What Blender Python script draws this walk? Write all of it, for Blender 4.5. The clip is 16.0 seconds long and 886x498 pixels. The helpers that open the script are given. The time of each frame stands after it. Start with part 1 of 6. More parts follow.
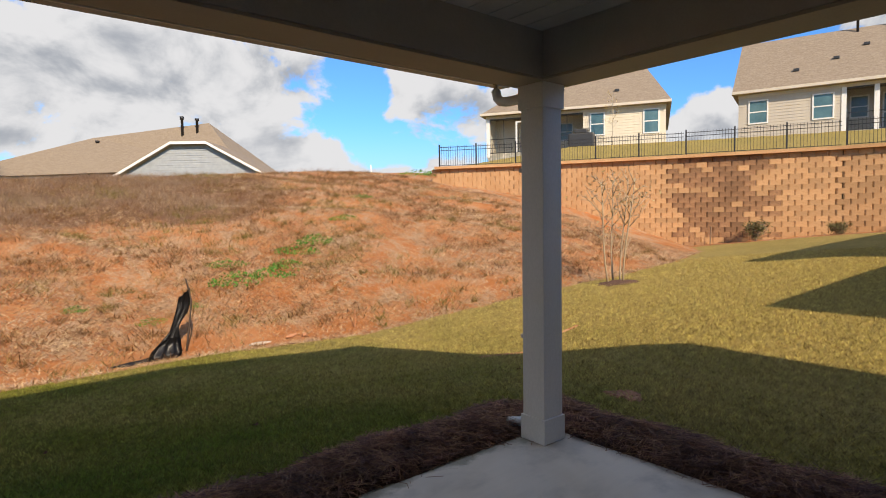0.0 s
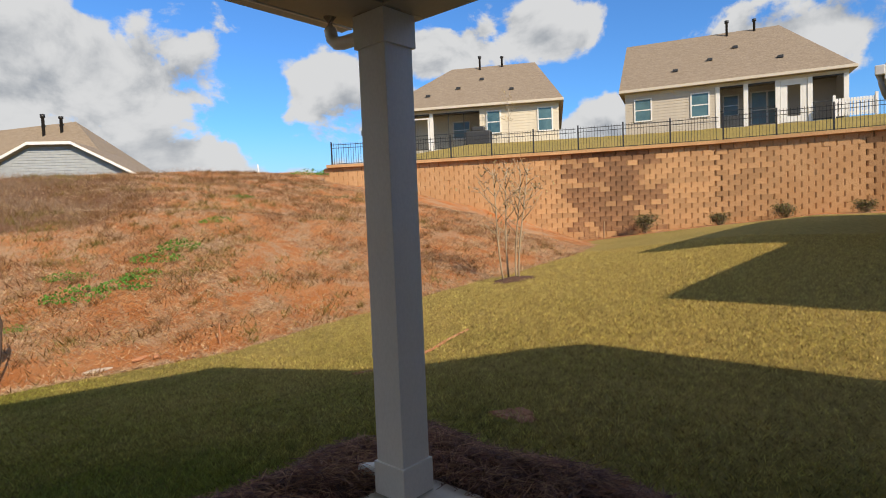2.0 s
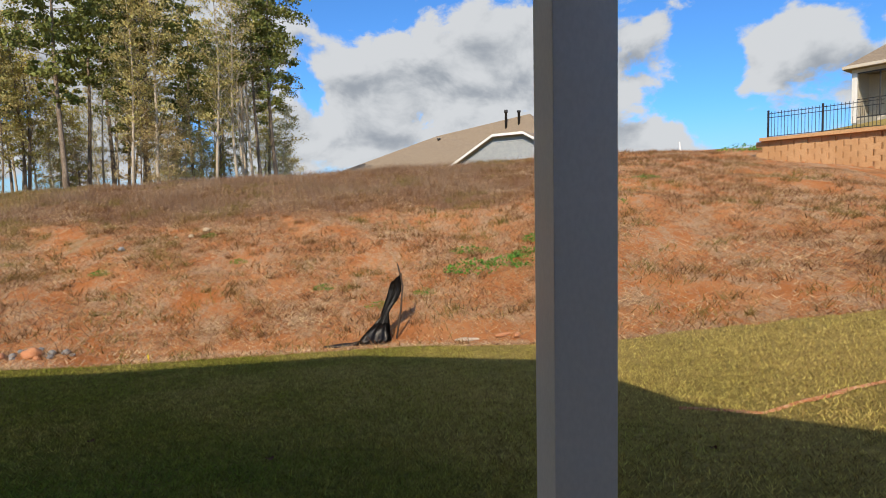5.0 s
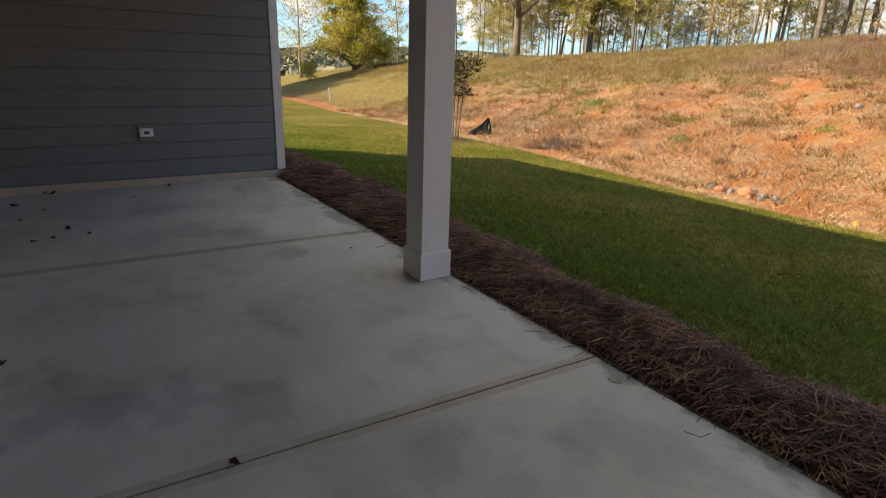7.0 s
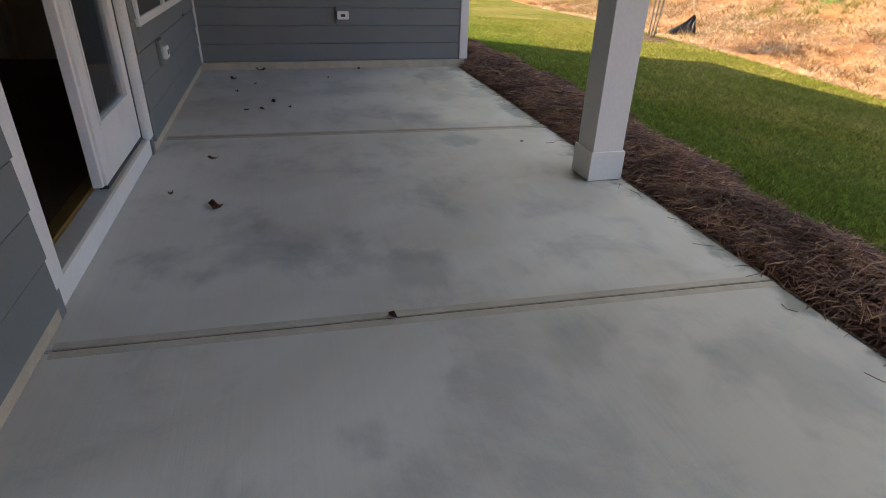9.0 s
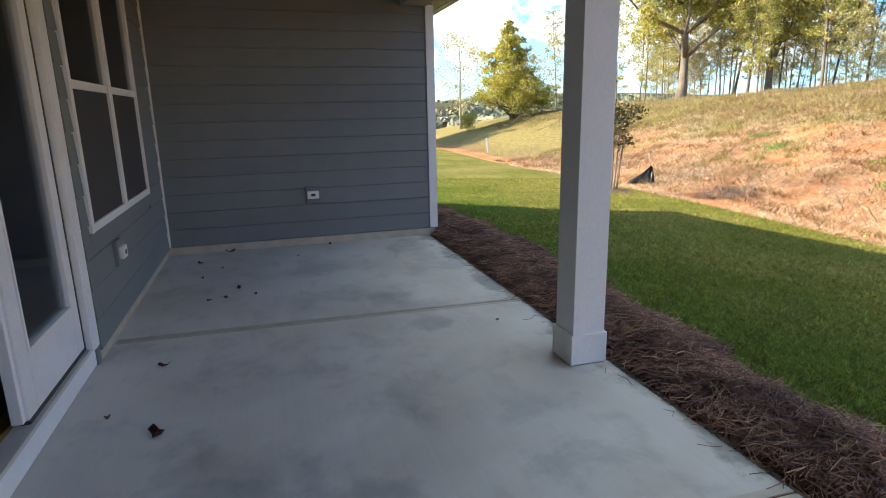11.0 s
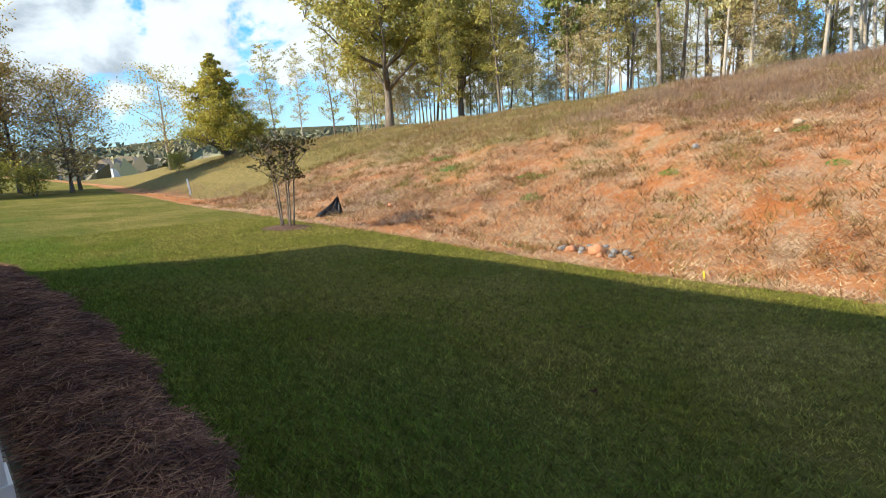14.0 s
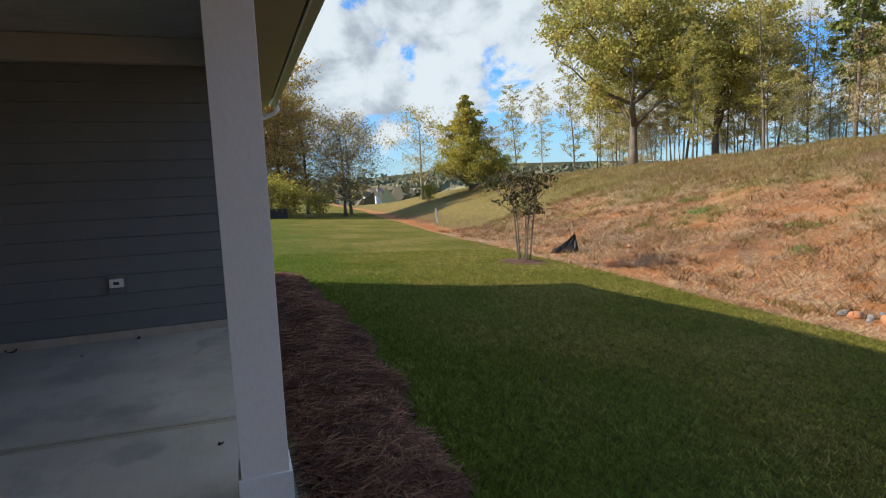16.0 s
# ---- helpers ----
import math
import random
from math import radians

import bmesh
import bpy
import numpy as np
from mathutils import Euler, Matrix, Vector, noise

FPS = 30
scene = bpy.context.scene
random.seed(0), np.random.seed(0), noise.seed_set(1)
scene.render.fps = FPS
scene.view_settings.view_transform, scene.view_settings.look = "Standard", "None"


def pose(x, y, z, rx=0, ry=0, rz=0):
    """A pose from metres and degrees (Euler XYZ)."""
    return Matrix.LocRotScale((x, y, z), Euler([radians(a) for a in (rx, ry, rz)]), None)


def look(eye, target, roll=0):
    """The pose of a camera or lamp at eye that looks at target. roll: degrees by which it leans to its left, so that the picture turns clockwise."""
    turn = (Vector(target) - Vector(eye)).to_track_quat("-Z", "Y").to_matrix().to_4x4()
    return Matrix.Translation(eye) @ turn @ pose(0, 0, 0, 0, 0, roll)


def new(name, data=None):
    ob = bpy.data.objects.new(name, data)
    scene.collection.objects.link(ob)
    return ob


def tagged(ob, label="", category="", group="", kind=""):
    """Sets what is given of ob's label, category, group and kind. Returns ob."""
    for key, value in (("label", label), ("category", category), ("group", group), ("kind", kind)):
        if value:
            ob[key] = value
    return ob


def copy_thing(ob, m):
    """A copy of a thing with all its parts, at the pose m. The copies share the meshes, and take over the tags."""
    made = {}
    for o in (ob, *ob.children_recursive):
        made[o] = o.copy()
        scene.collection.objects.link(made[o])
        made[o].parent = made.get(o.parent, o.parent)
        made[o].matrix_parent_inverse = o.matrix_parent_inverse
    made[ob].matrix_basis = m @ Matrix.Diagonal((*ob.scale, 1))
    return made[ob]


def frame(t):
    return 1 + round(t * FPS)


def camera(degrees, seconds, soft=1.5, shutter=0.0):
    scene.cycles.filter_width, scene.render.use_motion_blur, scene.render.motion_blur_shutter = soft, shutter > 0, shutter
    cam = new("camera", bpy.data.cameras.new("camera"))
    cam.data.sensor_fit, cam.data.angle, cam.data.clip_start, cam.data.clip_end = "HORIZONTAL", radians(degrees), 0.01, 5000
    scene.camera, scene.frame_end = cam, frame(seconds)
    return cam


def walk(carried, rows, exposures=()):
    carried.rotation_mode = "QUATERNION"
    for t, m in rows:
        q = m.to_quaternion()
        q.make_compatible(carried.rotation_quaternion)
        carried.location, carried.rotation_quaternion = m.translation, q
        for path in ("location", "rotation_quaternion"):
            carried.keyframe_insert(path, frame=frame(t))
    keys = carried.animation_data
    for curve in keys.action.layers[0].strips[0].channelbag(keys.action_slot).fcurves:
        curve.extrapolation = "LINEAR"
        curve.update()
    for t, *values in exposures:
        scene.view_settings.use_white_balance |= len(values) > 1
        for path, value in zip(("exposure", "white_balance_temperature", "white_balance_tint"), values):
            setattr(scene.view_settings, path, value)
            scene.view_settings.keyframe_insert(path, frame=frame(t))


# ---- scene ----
cam = camera(75.5, 16.0, soft=1.0)

PATH = [
    (0, (-2.984, -2.754, 1.589), (-1.709, -1.217, 1.478), -0.9),
    (0.5, (-2.84, -2.568, 1.547), (-1.537, -1.055, 1.435), -1.4),
    (1, (-2.618, -2.391, 1.512), (-1.276, -0.914, 1.389), -1.7),
    (1.5, (-2.301, -2.241, 1.454), (-0.882, -0.836, 1.333), -2.4),
    (2, (-1.973, -2.258, 1.451), (-0.465, -0.948, 1.34), -2.3),
    (2.5, (-1.518, -2.358, 1.451), (0.052, -1.123, 1.355), -2.0),
    (3, (-1.162, -2.395, 1.43), (0.391, -1.136, 1.352), -1.8),
    (3.2, (-1.036, -2.356, 1.419), (0.461, -1.032, 1.349), -1.6),
    (5.3, (-0.463, -1.738, 1.447), (-0.543, 0.256, 1.314), -1.3),
    (5.5, (-0.436, -1.716, 1.456), (-0.741, 0.256, 1.313), -1.5),
    (6, (-0.413, -1.771, 1.437), (-1.233, 0.044, 1.259), -1.8),
    (6.5, (-0.453, -1.802, 1.404), (-1.739, -0.31, 1.057), 0.6),
    (7, (-0.508, -1.906, 1.281), (-2.104, -0.868, 0.669), 1.8),
    (7.5, (-0.507, -1.954, 1.153), (-2.165, -1.189, 0.335), 2.8),
    (8, (-0.456, -1.933, 1.055), (-2.103, -1.354, 0.08), 2.9),
    (8.2, (-0.456, -1.923, 1.072), (-2.093, -1.401, 0.05), 2.8),
    (10.3, (-0.585, -1.858, 1.387), (-2.456, -1.465, 0.801), -0.9),
    (10.5, (-0.629, -1.843, 1.385), (-2.512, -1.431, 0.85), -1.1),
    (11, (-0.752, -1.747, 1.387), (-2.611, -1.175, 0.921), -1.1),
    (11.5, (-0.731, -1.47, 1.337), (-2.493, -0.636, 0.888), -1.7),
    (12, (-0.632, -1.103, 1.309), (-2.274, -0.052, 0.864), -2.1),
    (12.5, (-0.616, -0.758, 1.266), (-2.129, 0.471, 0.821), -2.8),
    (13, (-0.613, -0.469, 1.265), (-2.026, 0.871, 0.808), -3.4),
    (13.5, (-0.761, -0.242, 1.3), (-2.163, 1.117, 0.862), -3.6),
    (14, (-0.861, -0.071, 1.321), (-2.315, 1.244, 0.927), -3.8),
    (14.5, (-0.924, 0.005, 1.356), (-2.469, 1.23, 1.021), -3.5),
    (15, (-0.965, -0.005, 1.373), (-2.603, 1.109, 1.097), -3.2),
    (15.5, (-0.966, -0.031, 1.366), (-2.702, 0.935, 1.137), -2.7),
    (16, (-0.949, -0.128, 1.365), (-2.823, 0.531, 1.133), -2.4),
]
walk(cam, [(t, look(e, g, r)) for t, e, g, r in PATH],
     exposures=[(0, 0.97, 7650, 13), (1, 0.82, 7600, 12), (3.2, 0.78, 7550, 11), (5.5, 0.75, 7250, 10), (6.5, 1.05, 8000, 9), (8, 2.1, 8900, 9), (10.5, 2.35, 6900, 3), (11.5, 2.05, 6800, 3), (12.5, 1.55, 6700, 2), (14.5, 1.38, 6800, 4), (16, 1.05, 6800, 5)])

# ---- world, sun, exposure ----
SUN_AZ, SUN_EL = radians(196.3), radians(33.7)   # compass bearing with +y as north
S_DIR = Vector((math.sin(SUN_AZ) * math.cos(SUN_EL), math.cos(SUN_AZ) * math.cos(SUN_EL), math.sin(SUN_EL)))


def nd(nt, kind, ins=None, **props):
    """One shader node with its properties and inputs; an input may be a socket."""
    n = nt.nodes.new("ShaderNode" + kind)
    for k, v in props.items():
        setattr(n, k, v)
    for k, v in (ins or {}).items():
        s = n.inputs[k]
        if isinstance(v, bpy.types.NodeSocket):
            nt.links.new(v, s)
        else:
            s.default_value = v
    return n


def mth(nt, op, a, b=0.0, clamp=False):
    return nd(nt, "Math", {0: a, 1: b}, operation=op, use_clamp=clamp).outputs[0]


def mixc(nt, f, a, b, blend="MIX"):
    n = nt.nodes.new("ShaderNodeMix")
    n.data_type, n.blend_type = "RGBA", blend
    for i, v in ((0, f), (6, a), (7, b)):
        if isinstance(v, bpy.types.NodeSocket):
            nt.links.new(v, n.inputs[i])
        else:
            n.inputs[i].default_value = v if i == 0 else (*v[:3], 1)
    return n.outputs[2]


def ramp(nt, fac, lo, hi):
    n = nd(nt, "MapRange", {0: fac, 1: lo, 2: hi}, interpolation_type="SMOOTHSTEP")
    return n.outputs[0]


world = bpy.data.worlds.new("sky")
scene.world = world
world.use_nodes = True
wt = world.node_tree
wt.nodes.clear()
sky = nd(wt, "TexSky", sky_type="NISHITA", sun_disc=False, sun_elevation=SUN_EL, sun_rotation=SUN_AZ, altitude=200,
         air_density=1.0, dust_density=0.35, ozone_density=2.5)
dirn = nd(wt, "TexCoord").outputs["Generated"]
sep = nd(wt, "SeparateXYZ", {0: dirn})
az = mth(wt, "MULTIPLY", mth(wt, "ARCTAN2", sep.outputs[0], sep.outputs[1]), 57.2958)
el = mth(wt, "MULTIPLY", mth(wt, "ARCSINE", sep.outputs[2]), 57.2958)
flat_dir = nd(wt, "Mapping", {0: dirn, "Scale": (1, 1, 1.35)}).outputs[0]
def billow(shift):
    """Heaped cloud noise in the direction looked in, moved a little across the sky."""
    v = nd(wt, "VectorMath", {0: flat_dir, 1: shift}, operation="ADD").outputs[0]
    return nd(wt, "TexNoise", {"Vector": v, "Scale": 8.0, "Detail": 8.0, "Roughness": 0.55, "Distortion": 0.3}).outputs[0]


puff, puff_above = billow((0, 0, 0)), billow((-0.014, -0.02, 0.038))
wisp = nd(wt, "TexNoise", {"Vector": flat_dir, "Scale": 30.0, "Detail": 6.0, "Roughness": 0.6}).outputs[0]
field = None
# cumulus: bearing, height, half width, half height, in degrees
# The broad ones from 38 degrees up are unseen, added to brighten the shade.
CLOUDS = [(7, 12, 15, 8), (20, 13, 8, 7), (2, 7, 9, 4), (25, 6, 12, 3.2), (38, 13, 5, 3.5), (45, 10, 8, 3), (33, 4, 14, 2.6),
          (49, 16, 6, 3), (60, 17, 5, 3), (66, 7, 6, 3), (80, 14, 9, 4), (-8, 8, 9, 5), (-20, 14, 14, 9), (-36, 18, 16, 9), (-52, 14, 16, 9),
          (-68, 18, 18, 11), (-80, 10, 16, 8), (-95, 20, 20, 12), (-60, 30, 18, 9), (-30, 32, 14, 7), (10, 34, 15, 7), (55, 38, 16, 8), (110, 25, 20, 10),
          (0, 62, 40, 12), (70, 58, 40, 13), (-75, 55, 40, 14), (150, 50, 35, 12), (-140, 48, 35, 13), (105, 40, 20, 9), (-110, 38, 22, 9), (35, 52, 20, 9), (-30, 50, 22, 9), (-26, 6, 13, 3.5), (-46, 6, 12, 3.5)]
for ca, ce, wa, we in CLOUDS:
    da = mth(wt, "DIVIDE", mth(wt, "SUBTRACT", az, float(ca)), float(wa))
    de = mth(wt, "DIVIDE", mth(wt, "SUBTRACT", el, float(ce)), float(we))
    r = mth(wt, "SUBTRACT", 1.0, mth(wt, "SQRT", mth(wt, "ADD", mth(wt, "MULTIPLY", da, da), mth(wt, "MULTIPLY", de, de))))
    field = r if field is None else mth(wt, "SMOOTH_MAX", field, r)
field = mth(wt, "MAXIMUM", field, -0.9)
body = mth(wt, "ADD", mth(wt, "ADD", mth(wt, "MULTIPLY", field, 0.62), mth(wt, "MULTIPLY", mth(wt, "SUBTRACT", puff, 0.50), 1.9)),
           mth(wt, "MULTIPLY", mth(wt, "SUBTRACT", wisp, 0.5), 0.38))
cover = ramp(wt, body, 0.0, 0.20)
lump = mth(wt, "MULTIPLY", mth(wt, "SUBTRACT", puff_above, puff), 3.3)
core = ramp(wt, mth(wt, "ADD", mth(wt, "MULTIPLY", body, 0.42), lump), -0.10, 0.85)
white = mixc(wt, core, (3.65, 4.05, 4.65), (1.85, 2.2, 2.75))
above = ramp(wt, el, -1.0, 2.0)
blue = mixc(wt, 1.0, sky.outputs[0], (0.30, 0.69, 1.15), "MULTIPLY")
haze = mth(wt, "MULTIPLY", mth(wt, "SUBTRACT", 1.0, ramp(wt, el, 0.5, 10.0)), 0.55)
blue = mixc(wt, haze, blue, (2.7, 3.15, 3.8))
skyc = mixc(wt, mth(wt, "MULTIPLY", cover, above), blue, white)
bg = nd(wt, "Background", {"Color": skyc, "Strength": 0.10})
wo = nd(wt, "OutputWorld", {"Surface": bg.outputs[0]})

sun_data = bpy.data.lights.new("sun", "SUN")
sun_data.energy, sun_data.angle, sun_data.color = 3.1, radians(0.6), (1.0, 0.90, 0.76)
sun = new("sun", sun_data)
sun.matrix_world = look(S_DIR * 50, (0, 0, 0))

# ---- materials ----
def material(name, colors, scale=6.0, fine=60.0, rough=0.7, bump=0.2, bump_scale=None, metal=0.0, stretch=(1, 1, 1), spread=0.0,
             island=0.0, detail=5.0, coat=0.0, bump_dist=0.004, translucent=0.0, lo=0.35, hi=0.65, east=None, near=None):
    """Principled surface: two or three colours mixed by coarse and fine noise, with relief."""
    m = bpy.data.materials.new(name)
    m.use_nodes = True
    nt = m.node_tree
    b = nt.nodes["Principled BSDF"]
    co = nd(nt, "TexCoord").outputs["Object"]
    mp = nd(nt, "Mapping", {0: co, "Scale": stretch}).outputs[0]
    n1 = nd(nt, "TexNoise", {"Vector": mp, "Scale": scale, "Detail": detail, "Roughness": 0.6}).outputs[0]
    n2 = nd(nt, "TexNoise", {"Vector": mp, "Scale": fine, "Detail": 3.0, "Roughness": 0.65}).outputs[0]
    c = mixc(nt, ramp(nt, n1, lo, hi), colors[0], colors[1])
    if len(colors) > 2:
        c = mixc(nt, ramp(nt, n2, 0.42, 0.68), c, colors[2])
    else:
        c = mixc(nt, mth(nt, "MULTIPLY", ramp(nt, n2, 0.3, 0.7), 0.25), c, [x * 0.75 for x in colors[0]])
    if east:
        px = nd(nt, "SeparateXYZ", {0: co}).outputs[0]
        c = mixc(nt, mth(nt, "MULTIPLY", ramp(nt, mth(nt, "ADD", px, mth(nt, "MULTIPLY", n1, 6.0)), -1.0, 8.0), 0.75), c, east)
    if near:
        py = nd(nt, "SeparateXYZ", {0: co}).outputs[1]
        wave = mth(nt, "MULTIPLY", nd(nt, "TexNoise", {"Vector": nd(nt, "Mapping", {0: co, "Scale": (0.5, 1, 1)}).outputs[0], "Scale": 0.9, "Detail": 4.0}).outputs[0], 5.0)
        west = mth(nt, "SUBTRACT", 1.0, ramp(nt, mth(nt, "ADD", nd(nt, "SeparateXYZ", {0: co}).outputs[0], wave), 0.0, 5.0))
        lush = mth(nt, "MULTIPLY", west, mth(nt, "SUBTRACT", 1.0, ramp(nt, mth(nt, "ADD", py, wave), 3.2, 6.0)))
        c = mixc(nt, mth(nt, "MULTIPLY", lush, 0.66), c, near)
        tufts = nd(nt, "TexNoise", {"Vector": nd(nt, "Mapping", {0: co, "Scale": (0.75, 1.25, 1)}).outputs[0], "Scale": 11.0, "Detail": 5.0, "Roughness": 0.75}).outputs[0]
        c = nd(nt, "HueSaturation", {"Color": c, "Value": nd(nt, "MapRange", {0: tufts, 1: 0.36, 2: 0.66, 3: 0.74, 4: 1.28}).outputs[0]}).outputs[0]
    if spread:
        rnd = nd(nt, "ObjectInfo").outputs["Random"]
        c = nd(nt, "HueSaturation", {"Color": c, "Value": mth(nt, "ADD", 1 - spread / 2, mth(nt, "MULTIPLY", rnd, spread))}).outputs[0]
    if island:
        rnd = nd(nt, "NewGeometry").outputs["Random Per Island"]
        c = nd(nt, "HueSaturation", {"Color": c, "Value": mth(nt, "ADD", 1 - island / 2, mth(nt, "MULTIPLY", rnd, island)),
                                     "Hue": mth(nt, "ADD", 0.5 - island * 0.02, mth(nt, "MULTIPLY", rnd, island * 0.04))}).outputs[0]
    nt.links.new(c, b.inputs["Base Color"])
    r = mth(nt, "ADD", rough - 0.08, mth(nt, "MULTIPLY", n1, 0.16), True)
    nt.links.new(r, b.inputs["Roughness"])
    b.inputs["Metallic"].default_value = metal
    b.inputs["Coat Weight"].default_value = coat
    if bump:
        src = nd(nt, "TexNoise", {"Vector": mp, "Scale": bump_scale or fine, "Detail": 4.0}).outputs[0]
        bp = nd(nt, "Bump", {"Height": src, "Strength": bump, "Distance": bump_dist})
        nt.links.new(bp.outputs[0], b.inputs["Normal"])
    if translucent:
        b.inputs["Specular IOR Level"].default_value = 0.08
        out = nt.nodes["Material Output"]
        tr = nd(nt, "BsdfTranslucent", {"Color": c})
        mx = nd(nt, "MixShader", {0: translucent, 1: b.outputs[0], 2: tr.outputs[0]})
        nt.links.new(mx.outputs[0], out.inputs["Surface"])
    return m


M = {}
M["siding"] = material("blue_grey_fibre_cement", [(0.158, 0.176, 0.176), (0.178, 0.196, 0.194)], 3, 90, 0.6, 0.05, spread=0.08)
M["trim"] = material("white_trim_paint", [(0.72, 0.72, 0.70), (0.78, 0.78, 0.76)], 4, 80, 0.5, 0.12, spread=0.05)
M["column"] = material("warm_grey_column_paint", [(0.74, 0.73, 0.70), (0.77, 0.76, 0.73)], 2, 70, 0.5, 0.06, stretch=(1, 1, 0.6))
M["tan"] = material("tan_soffit_paint", [(0.42, 0.36, 0.28), (0.46, 0.40, 0.31)], 3, 70, 0.6, 0.15)
M["beam"] = material("taupe_beam_paint", [(0.46, 0.43, 0.38), (0.50, 0.47, 0.42)], 3, 70, 0.55, 0.15)
M["ceiling"] = material("ceiling_board_paint", [(0.56, 0.53, 0.47), (0.62, 0.58, 0.52)], 3, 70, 0.6, 0.15)
M["ledge"] = material("mortar_ledge", [(0.44, 0.37, 0.28), (0.52, 0.44, 0.34)], 8, 90, 0.9, 0.4)
M["damp_concrete"] = material("mossy_damp_concrete", [(0.24, 0.24, 0.16), (0.36, 0.35, 0.28), (0.12, 0.12, 0.08)], 5, 40, 0.85, 0.5)
M["wood_floor"] = material("dark_wood_floor", [(0.06, 0.035, 0.022), (0.09, 0.05, 0.03)], 4, 40, 0.4, 0.1, stretch=(0.3, 6, 1))
M["room_wall"] = material("room_wall_paint", [(0.62, 0.60, 0.56), (0.66, 0.64, 0.60)], 2, 60, 0.8, 0.05)
M["sill"] = material("aluminium_threshold", [(0.50, 0.46, 0.40), (0.56, 0.52, 0.46)], 5, 60, 0.45, 0.1)
M["brass"] = material("brass_strip", [(0.45, 0.30, 0.10), (0.5, 0.34, 0.12)], 8, 60, 0.35, 0.05, metal=0.9)
M["black_metal"] = material("black_powder_coat", [(0.012, 0.012, 0.013), (0.02, 0.02, 0.022)], 5, 80, 0.45, 0.1)
# mesh colour, also used for the sheets that stand for the unlit room
M["screen"] = material("screen_and_dark_room", [(0.035, 0.035, 0.038), (0.05, 0.05, 0.052)], 40, 300, 0.6, 0.2)
M["outlet"] = material("white_plastic_cover", [(0.75, 0.75, 0.73), (0.8, 0.8, 0.78)], 10, 90, 0.35, 0.03)
M["dark_plastic"] = material("dark_plastic", [(0.03, 0.03, 0.03), (0.045, 0.045, 0.045)], 10, 90, 0.4, 0.05)
M["roof"] = material("taupe_shingles", [(0.245, 0.19, 0.135), (0.30, 0.24, 0.175), (0.19, 0.145, 0.10)], 2.5, 9, 0.9, 0.5, bump_dist=0.02, stretch=(1, 1, 4))
M["pale_stone"] = material("pale_field_stone", [(0.42, 0.34, 0.27), (0.52, 0.44, 0.36)], 9, 60, 0.9, 0.5, bump_dist=0.006)
M["pale_trim"] = material("cream_trim_paint", [(0.56, 0.50, 0.41), (0.60, 0.54, 0.45)], 3, 40, 0.6, 0.1)
M["cream"] = material("cream_siding", [(0.62, 0.56, 0.44), (0.66, 0.60, 0.48)], 3, 40, 0.65, 0.1)
M["greige"] = material("greige_siding", [(0.48, 0.43, 0.36), (0.52, 0.47, 0.39)], 3, 40, 0.65, 0.1)
M["far_grey"] = material("pale_grey_siding", [(0.30, 0.33, 0.35), (0.34, 0.37, 0.39)], 3, 40, 0.65, 0.1)
M["bark"] = material("grey_brown_bark", [(0.17, 0.125, 0.09), (0.28, 0.22, 0.165), (0.10, 0.075, 0.055)], 5, 30, 0.9, 0.8, stretch=(1, 1, 0.25), bump_dist=0.02)
M["pale_bark"] = material("pale_bark", [(0.40, 0.34, 0.26), (0.50, 0.44, 0.36), (0.26, 0.21, 0.16)], 6, 40, 0.9, 0.5, stretch=(1, 1, 0.3), bump_dist=0.01)
M["leaf_oak"] = material("oak_leaves", [(0.34, 0.32, 0.085), (0.55, 0.45, 0.14)], 0.6, 3, 0.6, 0, island=0.7, translucent=0.45)
M["leaf_yellow"] = material("yellowing_leaves", [(0.45, 0.40, 0.165), (0.54, 0.44, 0.19)], 0.7, 3, 0.6, 0, island=0.7, translucent=0.4)
M["leaf_brown"] = material("brown_autumn_leaves", [(0.42, 0.32, 0.17), (0.50, 0.39, 0.20)], 0.7, 3, 0.65, 0, island=0.7, translucent=0.35)
M["leaf_olive"] = material("thinning_olive_leaves", [(0.52, 0.40, 0.13), (0.60, 0.40, 0.16)], 0.7, 3, 0.65, 0, island=0.7, translucent=0.35)
M["needle_pine"] = material("pine_needles", [(0.143, 0.176, 0.055), (0.247, 0.24, 0.072)], 0.8, 4, 0.6, 0, island=0.6, translucent=0.2)
M["leaf_cedar"] = material("cedar_foliage", [(0.36, 0.33, 0.07), (0.58, 0.48, 0.11)], 0.9, 4, 0.6, 0, island=0.6, translucent=0.45)
M["leaf_sapling"] = material("sapling_leaves", [(0.045, 0.055, 0.02), (0.11, 0.075, 0.03)], 3, 9, 0.55, 0, island=0.7, translucent=0.3)
M["leaf_shrub"] = material("shrub_leaves", [(0.10, 0.11, 0.045), (0.18, 0.15, 0.07)], 3, 9, 0.6, 0, island=0.7, translucent=0.2)
M["grass"] = material("grass_blades", [(0.225, 0.235, 0.036), (0.37, 0.31, 0.09), (0.12, 0.13, 0.02)], 0.8, 14, 0.6, 0, island=1.1, translucent=0.3, east=(0.54, 0.40, 0.15), near=(0.13, 0.215, 0.03))
M["bank_grass"] = material("long_bank_grass", [(0.22, 0.195, 0.055), (0.40, 0.29, 0.125), (0.24, 0.15, 0.08)], 0.6, 8, 0.7, 0, island=0.8, translucent=0.25)
M["straw"] = material("dry_straw", [(0.43, 0.26, 0.15), (0.60, 0.43, 0.285)], 0.9, 6, 0.8, 0, island=1.1, translucent=0.15)
M["purple_grass"] = material("dry_purple_grass", [(0.25, 0.155, 0.10), (0.37, 0.26, 0.175)], 0.5, 4, 0.8, 0, island=0.6, translucent=0.25)
